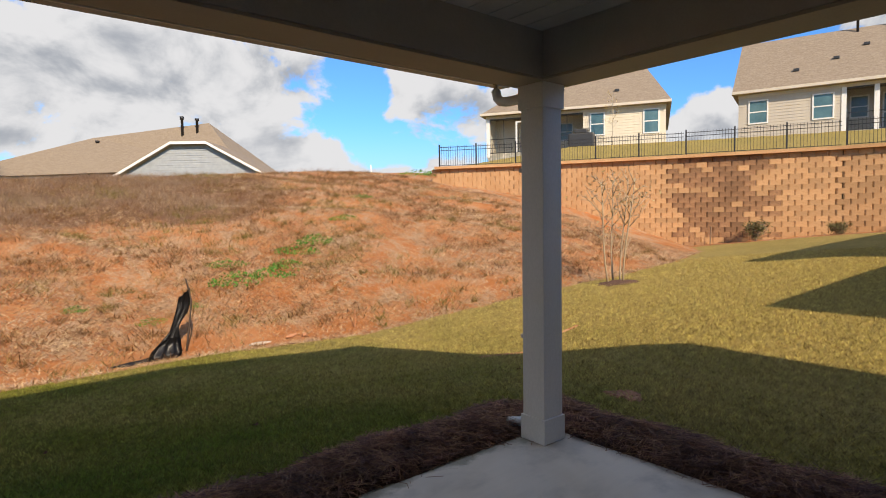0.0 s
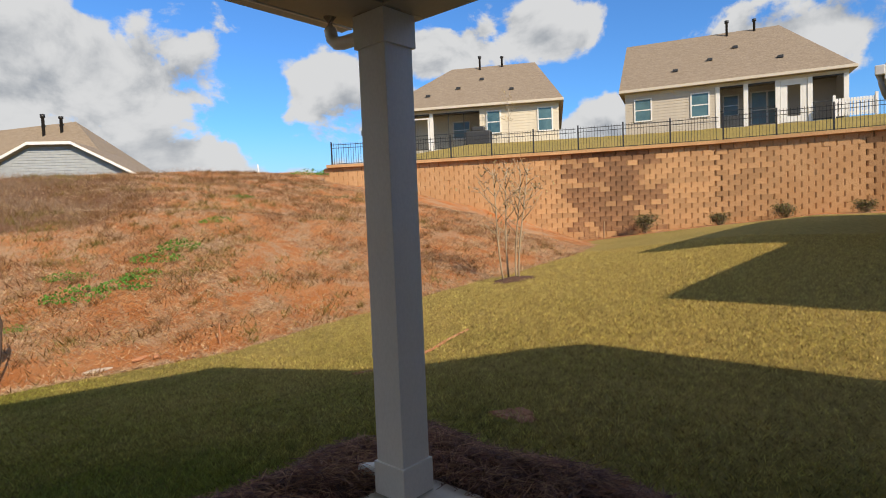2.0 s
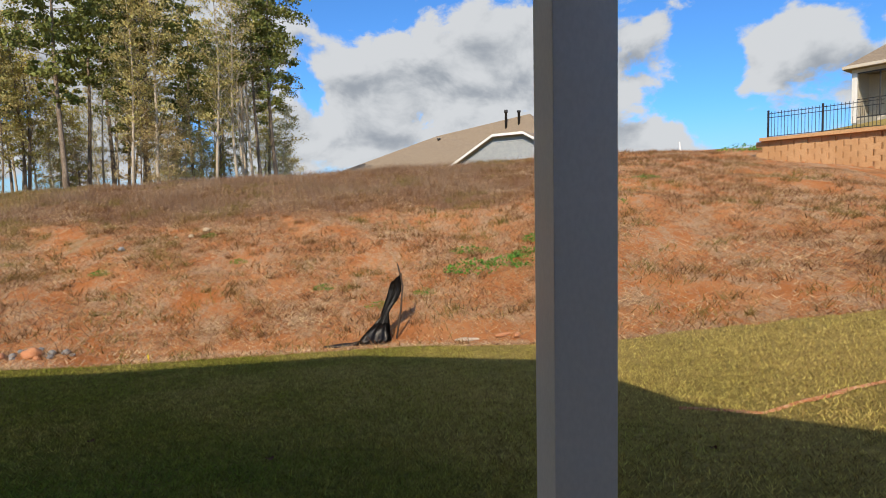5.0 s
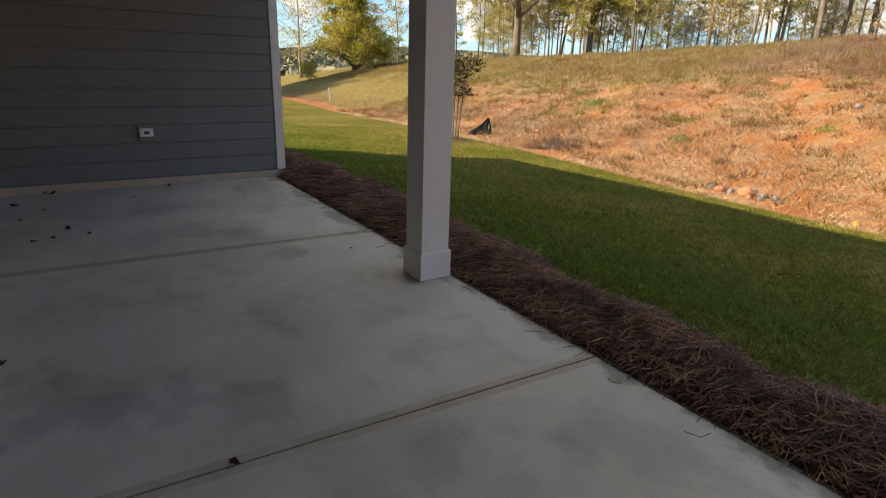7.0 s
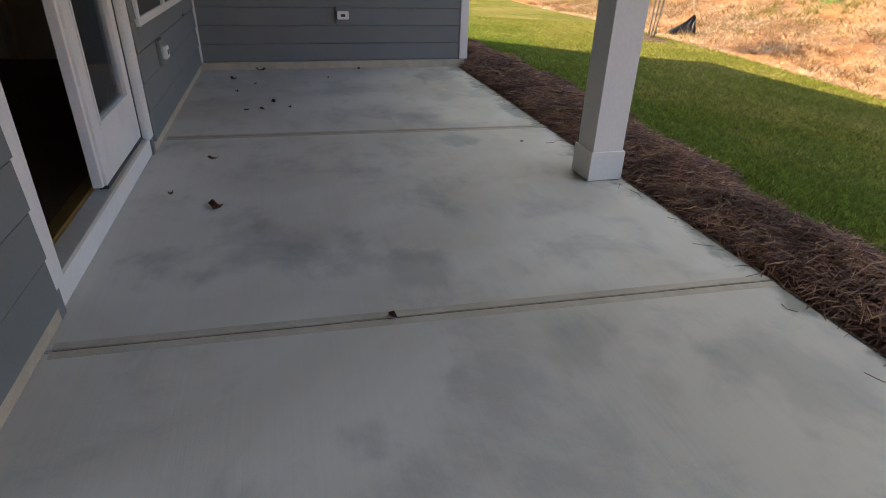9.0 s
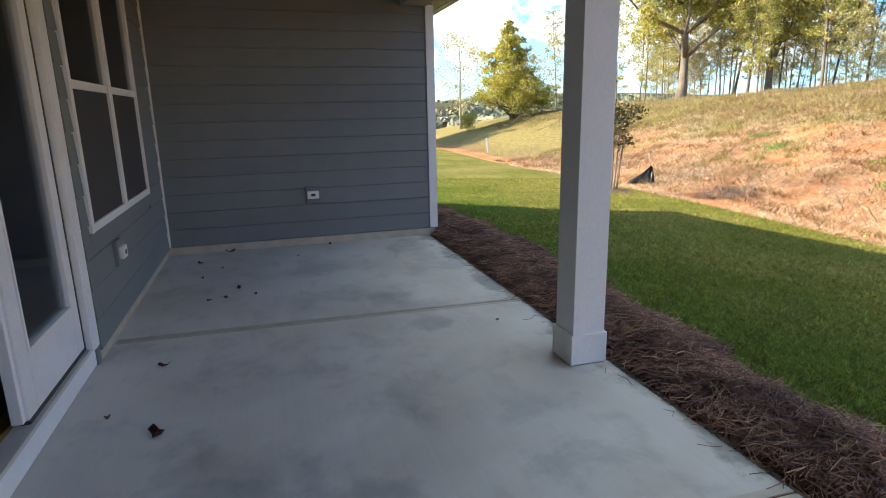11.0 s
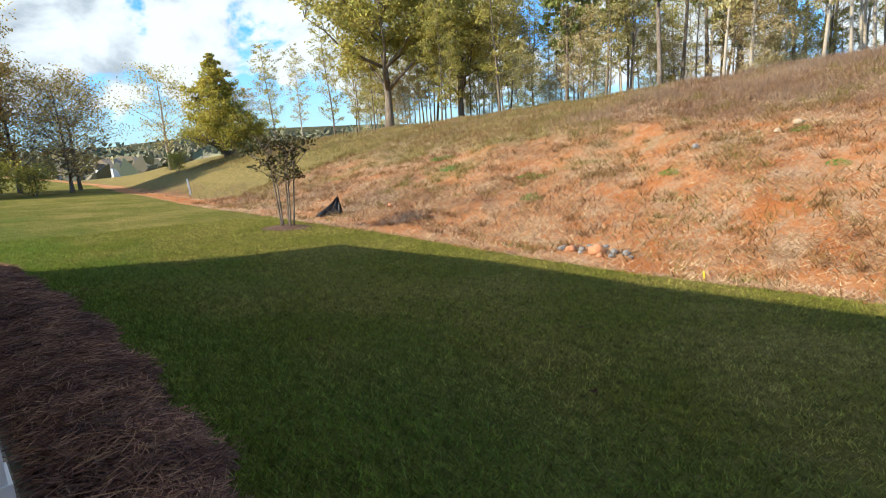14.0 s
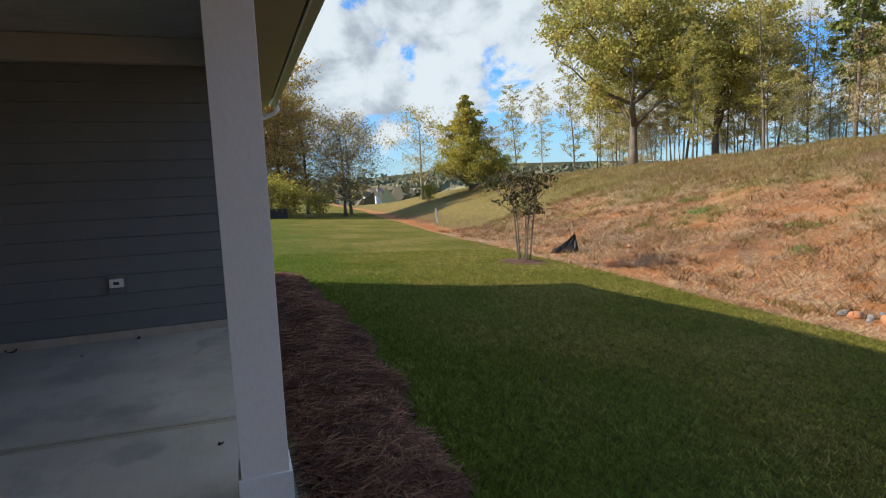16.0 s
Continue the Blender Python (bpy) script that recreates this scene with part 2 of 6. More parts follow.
M["tuft"] = material("weed_tufts", [(0.25, 0.13, 0.06), (0.22, 0.18, 0.055)], 0.35, 5, 0.8, 0, island=0.8, translucent=0.2, lo=0.45, hi=0.6)
M["green_weed"] = material("green_weed_leaves", [(0.09, 0.25, 0.045), (0.15, 0.31, 0.06)], 3, 9, 0.55, 0, island=0.6, translucent=0.3)
M["pine_straw"] = material("pine_straw_mulch", [(0.12, 0.046, 0.028), (0.31, 0.145, 0.09)], 3.5, 20, 0.7, 0, island=1.4)
M["mulch_bed"] = material("mulch_ground", [(0.06, 0.027, 0.016), (0.105, 0.048, 0.028), (0.17, 0.085, 0.05)], 14, 60, 0.95, 0.9, bump_dist=0.02)
M["clay"] = material("red_clay", [(0.36, 0.125, 0.045), (0.44, 0.185, 0.08), (0.50, 0.29, 0.17)], 3, 24, 0.95, 0.6, bump_dist=0.02)
M["dark_clay"] = material("dark_damp_clay", [(0.22, 0.085, 0.04), (0.33, 0.14, 0.07), (0.36, 0.19, 0.11)], 12, 50, 0.95, 0.8, bump_dist=0.01)
M["stone"] = material("grey_stone", [(0.17, 0.17, 0.17), (0.27, 0.26, 0.25)], 6, 40, 0.85, 0.5, bump_dist=0.01, spread=0.5)
M["clay_stone"] = material("orange_clay_stone", [(0.44, 0.18, 0.085), (0.52, 0.25, 0.13)], 6, 40, 0.9, 0.4, bump_dist=0.01)
M["black_fabric"] = material("black_silt_fabric", [(0.010, 0.010, 0.012), (0.022, 0.022, 0.025)], 6, 50, 0.38, 0.35, bump_dist=0.006)
M["stake"] = material("weathered_wood", [(0.34, 0.25, 0.16), (0.42, 0.33, 0.22)], 8, 60, 0.85, 0.3, stretch=(1, 1, 0.2))
M["dark_wood"] = material("dark_wet_wood", [(0.06, 0.04, 0.03), (0.10, 0.07, 0.05)], 8, 60, 0.85, 0.3, stretch=(1, 1, 0.2))
M["yellow"] = material("yellow_flag", [(0.70, 0.52, 0.03), (0.75, 0.58, 0.05)], 8, 60, 0.6, 0.05)
M["block"] = material("tan_wall_block", [(0.44, 0.25, 0.12), (0.51, 0.31, 0.16), (0.35, 0.185, 0.085)], 1.2, 30, 0.95, 0.7, bump_dist=0.015, spread=0.35)
M["wet_block"] = material("stained_wall_block", [(0.20, 0.10, 0.05), (0.36, 0.20, 0.10), (0.13, 0.065, 0.035)], 1.2, 30, 0.9, 0.7, bump_dist=0.015, spread=0.5)
M["dead_leaf"] = material("dead_leaf", [(0.11, 0.035, 0.022), (0.16, 0.065, 0.035)], 30, 120, 0.7, 0.3)
M["gutter"] = material("grey_gutter_paint", [(0.42, 0.42, 0.40), (0.46, 0.46, 0.44)], 4, 60, 0.45, 0.05)
M["far_leaf"] = material("distant_mixed_leaves", [(0.14, 0.15, 0.085), (0.25, 0.20, 0.11)], 0.02, 0.4, 0.8, 0, island=0.7)


def glass_material(name, tint, clear):
    m = bpy.data.materials.new(name)
    m.use_nodes = True
    nt = m.node_tree
    nt.nodes.remove(nt.nodes["Principled BSDF"])
    out = nt.nodes["Material Output"]
    fr = nd(nt, "Fresnel", {"IOR": 1.5})
    tr = nd(nt, "BsdfTransparent", {"Color": (*tint, 1)})
    gl = nd(nt, "BsdfGlossy", {"Roughness": 0.02})
    mx = nd(nt, "MixShader", {0: mth(nt, "ADD", mth(nt, "MULTIPLY", fr.outputs[0], 0.9), clear), 1: tr.outputs[0], 2: gl.outputs[0]})
    nt.links.new(mx.outputs[0], out.inputs["Surface"])
    return m


M["glass"] = glass_material("door_glass", (0.75, 0.78, 0.78), 0.04)
def screen_material():
    m = bpy.data.materials.new("porch_screen")
    m.use_nodes = True
    nt = m.node_tree
    d = nd(nt, "BsdfDiffuse", {"Color": (0.05, 0.05, 0.052, 1)})
    mx = nd(nt, "MixShader", {0: 0.09, 1: nd(nt, "BsdfTransparent").outputs[0], 2: d.outputs[0]})
    nt.links.new(mx.outputs[0], nt.nodes["Material Output"].inputs["Surface"])
    return m


M["far_screen"] = screen_material()
M["far_glass"] = material("far_window_glass", [(0.06, 0.13, 0.15), (0.10, 0.19, 0.21)], 0.8, 5, 0.12, 0)


def concrete():
    m = bpy.data.materials.new("broom_finished_concrete")
    m.use_nodes = True
    nt = m.node_tree
    b = nt.nodes["Principled BSDF"]
    co = nd(nt, "TexCoord").outputs["Object"]
    big = nd(nt, "TexNoise", {"Vector": co, "Scale": 0.9, "Detail": 4.0, "Roughness": 0.55, "Distortion": 0.6}).outputs[0]
    mid = nd(nt, "TexNoise", {"Vector": co, "Scale": 1.9, "Detail": 7.0, "Roughness": 0.66, "Distortion": 0.3}).outputs[0]
    streak = nd(nt, "TexNoise", {"Vector": nd(nt, "Mapping", {0: co, "Scale": (0.9, 55, 1), "Rotation": (0, 0, 0.10)}).outputs[0], "Scale": 1.0, "Detail": 4.0}).outputs[0]
    grit = nd(nt, "TexNoise", {"Vector": co, "Scale": 160.0, "Detail": 2.0}).outputs[0]
    c = mixc(nt, ramp(nt, big, 0.35, 0.65), (0.53, 0.47, 0.385), (0.63, 0.575, 0.495))
    c = mixc(nt, mth(nt, "MULTIPLY", ramp(nt, mid, 0.49, 0.68), 0.5), c, (0.29, 0.27, 0.24))
    smear = nd(nt, "TexNoise", {"Vector": nd(nt, "Mapping", {0: co, "Location": (3.1, 1.7, 0), "Scale": (1, 1.5, 1), "Rotation": (0, 0, 0.6)}).outputs[0], "Scale": 2.6, "Detail": 5.0, "Roughness": 0.55, "Distortion": 0.35}).outputs[0]
    c = mixc(nt, mth(nt, "MULTIPLY", ramp(nt, smear, 0.54, 0.74), 0.34), c, (0.23, 0.215, 0.19))
    rim = ramp(nt, mth(nt, "ADD", nd(nt, "SeparateXYZ", {0: co}).outputs[1], mth(nt, "MULTIPLY", mth(nt, "SUBTRACT", mid, 0.5), 0.9)), -0.10, 0.03)
    c = mixc(nt, mth(nt, "MULTIPLY", rim, 0.7), c, (0.17, 0.17, 0.12))
    spots = None   # damp and dirty patches: x, y, radius
    for sx, sy, sr in ((-1.62, -0.32, 0.38), (-2.85, -2.0, 0.40), (-6.55, -0.35, 0.42), (-3.55, -0.20, 0.26), (-4.3, -0.75, 0.22), (-3.4, -1.2, 0.30), (-4.9, -0.95, 0.3), (-1.9, -1.0, 0.22), (-5.6, -0.15, 0.28), (-2.5, -1.45, 0.25)):
        away = nd(nt, "VectorMath", {0: co, 1: (sx, sy, 0.0)}, operation="DISTANCE").outputs["Value"]
        one = mth(nt, "SUBTRACT", 1.0, mth(nt, "DIVIDE", away, sr))
        spots = one if spots is None else mth(nt, "MAXIMUM", spots, one)
    spots = ramp(nt, mth(nt, "ADD", spots, mth(nt, "MULTIPLY", mth(nt, "SUBTRACT", smear, 0.5), 2.4)), 0.12, 0.75)
    c = mixc(nt, mth(nt, "MULTIPLY", spots, 0.34), c, (0.20, 0.185, 0.16))
    c = mixc(nt, mth(nt, "MULTIPLY", ramp(nt, streak, 0.3, 0.75), 0.07), c, (0.26, 0.255, 0.25))
    c = mixc(nt, mth(nt, "MULTIPLY", ramp(nt, grit, 0.45, 0.7), 0.12), c, (0.55, 0.53, 0.5))
    nt.links.new(c, b.inputs["Base Color"])
    nt.links.new(mth(nt, "SUBTRACT", 0.72, mth(nt, "MULTIPLY", ramp(nt, mid, 0.5, 0.75), 0.22)), b.inputs["Roughness"])
    hgt = mth(nt, "ADD", mth(nt, "MULTIPLY", streak, 0.7), mth(nt, "MULTIPLY", grit, 0.3))
    nt.links.new(nd(nt, "Bump", {"Height": hgt, "Strength": 0.28, "Distance": 0.003}).outputs[0], b.inputs["Normal"])
    return m


M["concrete"] = concrete()


def ground_material():
    """Lawn, clay bank with straw, scrub grass; the attributes say which grows where."""
    m = bpy.data.materials.new("lawn_and_clay_bank")
    m.use_nodes = True
    nt = m.node_tree
    b = nt.nodes["Principled BSDF"]
    co = nd(nt, "TexCoord").outputs["Object"]

    def noise_at(scale, detail=5.0, rough=0.6, stretch=None, dist=0.0):
        v = nd(nt, "Mapping", {0: co, "Scale": stretch}).outputs[0] if stretch else co
        return nd(nt, "TexNoise", {"Vector": v, "Scale": scale, "Detail": detail, "Roughness": rough, "Distortion": dist}).outputs[0]
    lawn = nd(nt, "Attribute", attribute_name="lawn").outputs["Fac"]
    scrub = nd(nt, "Attribute", attribute_name="scrub").outputs["Fac"]
    field_a = nd(nt, "Attribute", attribute_name="meadow").outputs["Fac"]
    ragged = mth(nt, "MULTIPLY", mth(nt, "SUBTRACT", noise_at(2.2, 6), 0.5), 1.1)
    lawn = ramp(nt, mth(nt, "ADD", lawn, ragged), 0.42, 0.58)
    scrub = ramp(nt, mth(nt, "ADD", scrub, mth(nt, "MULTIPLY", mth(nt, "SUBTRACT", noise_at(0.5, 7, 0.68), 0.5), 1.5)), 0.32, 0.66)
    meadow = ramp(nt, mth(nt, "ADD", field_a, mth(nt, "MULTIPLY", mth(nt, "SUBTRACT", noise_at(0.35, 6), 0.5), 1.4)), 0.4, 0.65)
    clay = mixc(nt, ramp(nt, noise_at(1.1, 6), 0.35, 0.65), (0.50, 0.18, 0.062), (0.58, 0.26, 0.112))
    straw = mixc(nt, ramp(nt, noise_at(30, 4, 0.7, (1, 2.5, 1)), 0.35, 0.65), (0.42, 0.25, 0.14), (0.58, 0.40, 0.26))
    straw_m = ramp(nt, mth(nt, "ADD", noise_at(1.6, 9, 0.74, (1.2, 0.6, 1), 0.3), mth(nt, "MULTIPLY", mth(nt, "SUBTRACT", noise_at(22, 6, 0.75), 0.5), 0.7)), 0.44, 0.61)
    hill = mixc(nt, straw_m, clay, straw)
    tuft = mth(nt, "MULTIPLY", ramp(nt, mth(nt, "ADD", noise_at(4.5, 8, 0.75), mth(nt, "MULTIPLY", mth(nt, "SUBTRACT", noise_at(0.45, 4), 0.5), 0.9)), 0.54, 0.68), 0.62)
    hill = mixc(nt, tuft, hill, mixc(nt, ramp(nt, noise_at(18, 4, 0.7), 0.35, 0.65), (0.19, 0.095, 0.045), (0.27, 0.165, 0.085)))
    brown = mixc(nt, ramp(nt, noise_at(7, 5, 0.7), 0.35, 0.7), (0.18, 0.092, 0.055), (0.27, 0.155, 0.092))
    hill = mixc(nt, scrub, hill, brown)
    green = mixc(nt, ramp(nt, noise_at(5, 5, 0.7), 0.35, 0.7), (0.19, 0.155, 0.055), (0.34, 0.25, 0.10))
    hill = mixc(nt, meadow, hill, green)
    bare = nd(nt, "Attribute", attribute_name="bare").outputs["Fac"]
    hill = mixc(nt, mth(nt, "MULTIPLY", ramp(nt, mth(nt, "ADD", bare, mth(nt, "MULTIPLY", mth(nt, "SUBTRACT", noise_at(0.9, 6, 0.65), 0.5), 1.6)), 0.35, 0.7), 0.85), hill, clay)
    g1 = mixc(nt, ramp(nt, noise_at(0.5, 5, 0.6), 0.35, 0.68), (0.165, 0.165, 0.028), (0.31, 0.25, 0.075))
    g1 = mixc(nt, mth(nt, "MULTIPLY", ramp(nt, noise_at(45, 4, 0.7), 0.44, 0.62), 0.65), g1, (0.085, 0.085, 0.022))
    g1 = mixc(nt, mth(nt, "MULTIPLY", ramp(nt, noise_at(12, 4, 0.7), 0.5, 0.75), 0.6), g1, (0.37, 0.28, 0.13))
    g1 = mixc(nt, mth(nt, "MULTIPLY", ramp(nt, noise_at(1.0, 6, 0.65, (1.2, 4.5, 1)), 0.5, 0.7), 0.45), g1, (0.105, 0.11, 0.028))
    px = nd(nt, "SeparateXYZ", {0: co}).outputs[0]
    g1 = mixc(nt, mth(nt, "MULTIPLY", ramp(nt, mth(nt, "ADD", px, mth(nt, "MULTIPLY", noise_at(0.5, 5), 6.0)), -1.0, 8.0), 0.6), g1, (0.52, 0.385, 0.145))
    py = nd(nt, "SeparateXYZ", {0: co}).outputs[1]
    wave = mth(nt, "MULTIPLY", noise_at(0.9, 4, 0.5, (0.5, 1, 1)), 5.0)
    lush = mth(nt, "MULTIPLY", mth(nt, "SUBTRACT", 1.0, ramp(nt, mth(nt, "ADD", py, wave), 3.2, 6.0)), mth(nt, "SUBTRACT", 1.0, ramp(nt, mth(nt, "ADD", px, wave), 0.0, 5.0)))
    g1 = mixc(nt, mth(nt, "MULTIPLY", lush, 0.6), g1, mixc(nt, ramp(nt, noise_at(40, 4, 0.7), 0.4, 0.65), (0.115, 0.18, 0.026), (0.04, 0.06, 0.014)))
    g1 = nd(nt, "HueSaturation", {"Color": g1, "Value": nd(nt, "MapRange", {0: noise_at(11, 5, 0.78, (0.75, 1.25, 1)), 1: 0.36, 2: 0.66, 3: 0.74, 4: 1.28}).outputs[0]}).outputs[0]
    woods = nd(nt, "Attribute", attribute_name="woods").outputs["Fac"]
    trees = mixc(nt, ramp(nt, noise_at(0.06, 8, 0.7), 0.35, 0.65), (0.035, 0.045, 0.025), (0.10, 0.085, 0.04))
    nt.links.new(mixc(nt, woods, mixc(nt, lawn, hill, g1), trees), b.inputs["Base Color"])
    b.inputs["Roughness"].default_value = 0.95
    b.inputs["Specular IOR Level"].default_value = 0.04
    h = mth(nt, "ADD", noise_at(28, 6, 0.7), mth(nt, "MULTIPLY", noise_at(4, 6, 0.7), 1.4))
    nt.links.new(nd(nt, "Bump", {"Height": h, "Strength": 1.0, "Distance": 0.07}).outputs[0], b.inputs["Normal"])
    return m


M["ground"] = ground_material()


# ---- builders ----
def box(bm, x0, x1, y0, y1, z0, z1, bev=0.0):
    vs = bmesh.ops.create_cube(bm, size=1)["verts"]
    bmesh.ops.transform(bm, verts=vs, matrix=Matrix.LocRotScale(((x0 + x1) / 2, (y0 + y1) / 2, (z0 + z1) / 2), None, (abs(x1 - x0), abs(y1 - y0), abs(z1 - z0))))
    if bev:
        es = list({e for v in vs for e in v.link_edges})
        bmesh.ops.bevel(bm, geom=es, offset=bev, segments=2, profile=0.6, affect="EDGES")


def boxes(*dims, bev=0.0):
    bm = bmesh.new()
    for d in dims:
        box(bm, *d, bev=bev)
    return bm


def prism(bm, poly, axis, a, b):
    """A polygon in the plane across the axis, drawn out from a to b."""
    place = {"x": lambda u, v, w: (w, u, v), "y": lambda u, v, w: (u, w, v), "z": lambda u, v, w: (u, v, w)}[axis]
    lo = [bm.verts.new(place(u, v, a)) for u, v in poly]
    hi = [bm.verts.new(place(u, v, b)) for u, v in poly]
    n = len(poly)
    bm.faces.new(lo), bm.faces.new(hi)
    for i in range(n):
        bm.faces.new((lo[i], lo[(i + 1) % n], hi[(i + 1) % n], hi[i]))
    bmesh.ops.recalc_face_normals(bm, faces=bm.faces[:])


def tube(bm, points, radii, sides=6):
    rings = []
    pts = [Vector(p) for p in points]
    for i, p in enumerate(pts):
        d = (pts[min(i + 1, len(pts) - 1)] - pts[max(i - 1, 0)]).normalized()
        q = d.to_track_quat("Z", "Y")
        r = radii[i] if hasattr(radii, "__len__") else radii
        rings.append([bm.verts.new(p + q @ Vector((r * math.cos(2 * math.pi * k / sides), r * math.sin(2 * math.pi * k / sides), 0))) for k in range(sides)])
    for a, b in zip(rings, rings[1:]):
        for k in range(sides):
            f = bm.faces.new((a[k], a[(k + 1) % sides], b[(k + 1) % sides], b[k]))
            f.smooth = True
    bm.faces.new(rings[0][::-1]), bm.faces.new(rings[-1])


def mesh_of(name, bm, mt):
    me = bpy.data.meshes.new(name)
    bm.to_mesh(me)
    bm.free()
    me.materials.append(mt)
    return me


def part(name, bm, mt, parent, label=""):
    ob = new(name, mesh_of(name, bm, mt))
    ob.parent = parent
    return tagged(ob, label=label)


def thing(name, label, category, at=(0, 0, 0), turn=0, group="", kind=""):
    ob = new(name)
    ob.matrix_basis = pose(*at, 0, 0, turn)
    return tagged(ob, label, category, group, kind)


def whole(name, bm, mt, label, category, group="", kind=""):
    return tagged(new(name, mesh_of(name, bm, mt)), label, category, group, kind)


def soup(name, verts, faces, mt):
    me = bpy.data.meshes.new(name)
    me.from_pydata(verts, [], faces)
    me.materials.append(mt)
    return me


rng = np.random.default_rng(7)


def tri_blades(pos, height, width, lean, mt, name):
    """Many grass blades, one bent triangle pair each, as one mesh."""
    n = len(pos)
    ang = rng.random(n) * 2 * math.pi
    side = np.stack([np.cos(ang), np.sin(ang), np.zeros(n)], 1) * (width * (0.6 + 0.8 * rng.random(n)))[:, None]
    h = height * (0.55 + 0.9 * rng.random(n))
    la = rng.random(n) * 2 * math.pi
    tip = np.stack([np.cos(la) * lean * h, np.sin(la) * lean * h, h], 1)
    v = np.empty((n * 3, 3))
    v[0::3], v[1::3], v[2::3] = pos - side, pos + side, pos + tip
    me = bpy.data.meshes.new(name)
    me.vertices.add(n * 3)
    me.vertices.foreach_set("co", v.ravel())
    me.loops.add(n * 3)
    me.loops.foreach_set("vertex_index", np.arange(n * 3, dtype=np.int32))
    me.polygons.add(n)
    me.polygons.foreach_set("loop_start", np.arange(0, n * 3, 3, dtype=np.int32))
    me.update(calc_edges=True)
    me.materials.append(mt)
    return new(name, me)


# ---- lie of the land ----
WALL_LINE = [(14.0, 18.2), (16.01, 15.26), (19.14, 9.56), (21.53, 4.22), (22.72, -0.5), (23.09, -7.55), (23.28, -27.79)]
WALL_TOP = 3.98


def sstep(a, b, x):
    t = np.clip((x - a) / (b - a), 0, 1)
    return t * t * (3 - 2 * t)


def toe(x):
    return np.interp(x, [-60, -30, -20, -12, -9, -6, -3, 0, 2, 3.5, 6, 8.3, 11, 15, 20, 40], [12, 8, 6.9, 6.0, 6.3, 6.5, 6.95, 7.05, 6.4, 5.7, 4.9, 4.5, 4.8, 6.0, 9.0, 12])


def crest(x):
    return np.interp(x, [-140, -90, -60, -40, -27, -17, -4.5, 2, 5.5, 9, 14, 30], [-8.0, -3.0, 0.6, 1.5, 1.9, 2.3, 2.95, 3.32, 3.58, 3.8, 4.0, 4.2])


def behind_wall(x, y):
    """How far a place lies behind the face of the block wall."""
    ys = [p[1] for p in WALL_LINE][::-1]
    xs = [p[0] for p in WALL_LINE][::-1]
    return (x - np.interp(y, ys, xs) - 0.3 * np.clip(y - 18.2, 0, 60)) * 0.9 - 1.2 * sstep(18.2, 21, y)


def ground_z(x, y):
    x, y = np.asarray(x, float), np.asarray(y, float)
    yc = np.clip(y, 0.9, None)
    fall = np.interp(x, [-12, -8, -4], [0.06, 0.078, 0.097])
    lawn = -0.05 - fall * (np.minimum(yc, toe(x)) - 0.9) + 1.2 * (1 - np.exp(-np.clip(x - 2.5, 0, None) / 8)) - 0.012 * np.clip(-x - 10, 0, 40)
    lawn = lawn + 0.04 * np.sin(x * 0.35) * sstep(2, 5, y)
    foot = toe(x) + np.interp(x, [-14, -6, -2, 3], [1.6, 1.5, 0.6, 0.2])
    lawn = lawn - 0.10 * sstep(-0.3, 0.8, y - toe(x)) * sstep(-6, -2, -x)
    s = np.clip((y - foot) / (22.5 - foot), 0, 1.4)
    swell = np.interp(x, [-5, 1], [0.22, 0.14])
    prof = np.where(s < 1, s * (1 + swell) - swell * s ** 3.2, 1.0)
    bumps = 0.10 * np.sin(x * 0.9 + 1.3 * np.sin(y * 0.5)) * np.sin(y * 0.8 + x * 0.2) + 0.05 * np.sin(x * 2.1 + y * 1.7)
    hill = lawn + (crest(x) - lawn) * prof + bumps * sstep(0.02, 0.2, s) * (1 - sstep(0.85, 1.1, s))
    hill = np.where(y > 45, hill - (y - 45) * 0.045, hill)
    z = np.where(s > 0, hill, lawn)
    d = behind_wall(x, y)
    up = WALL_TOP - 0.06 + 0.195 * np.clip(d - 0.8, 0, 8.5)
    return z + (np.maximum(up, z) - z) * sstep(0.15, 0.75, d)


def gz(x, y):
    return float(ground_z(x, y))


def axis(lo, a, b, hi, step):
    mid = list(np.arange(a, b + 1e-6, step))
    out, s, v = [], step, b
    while v < hi:
        s *= 1.22
        v += s
        out.append(v)
    left, s, v = [], step, a
    while v > lo:
        s *= 1.22
        v -= s
        left.append(v)
    return np.array(left[::-1] + mid + out)


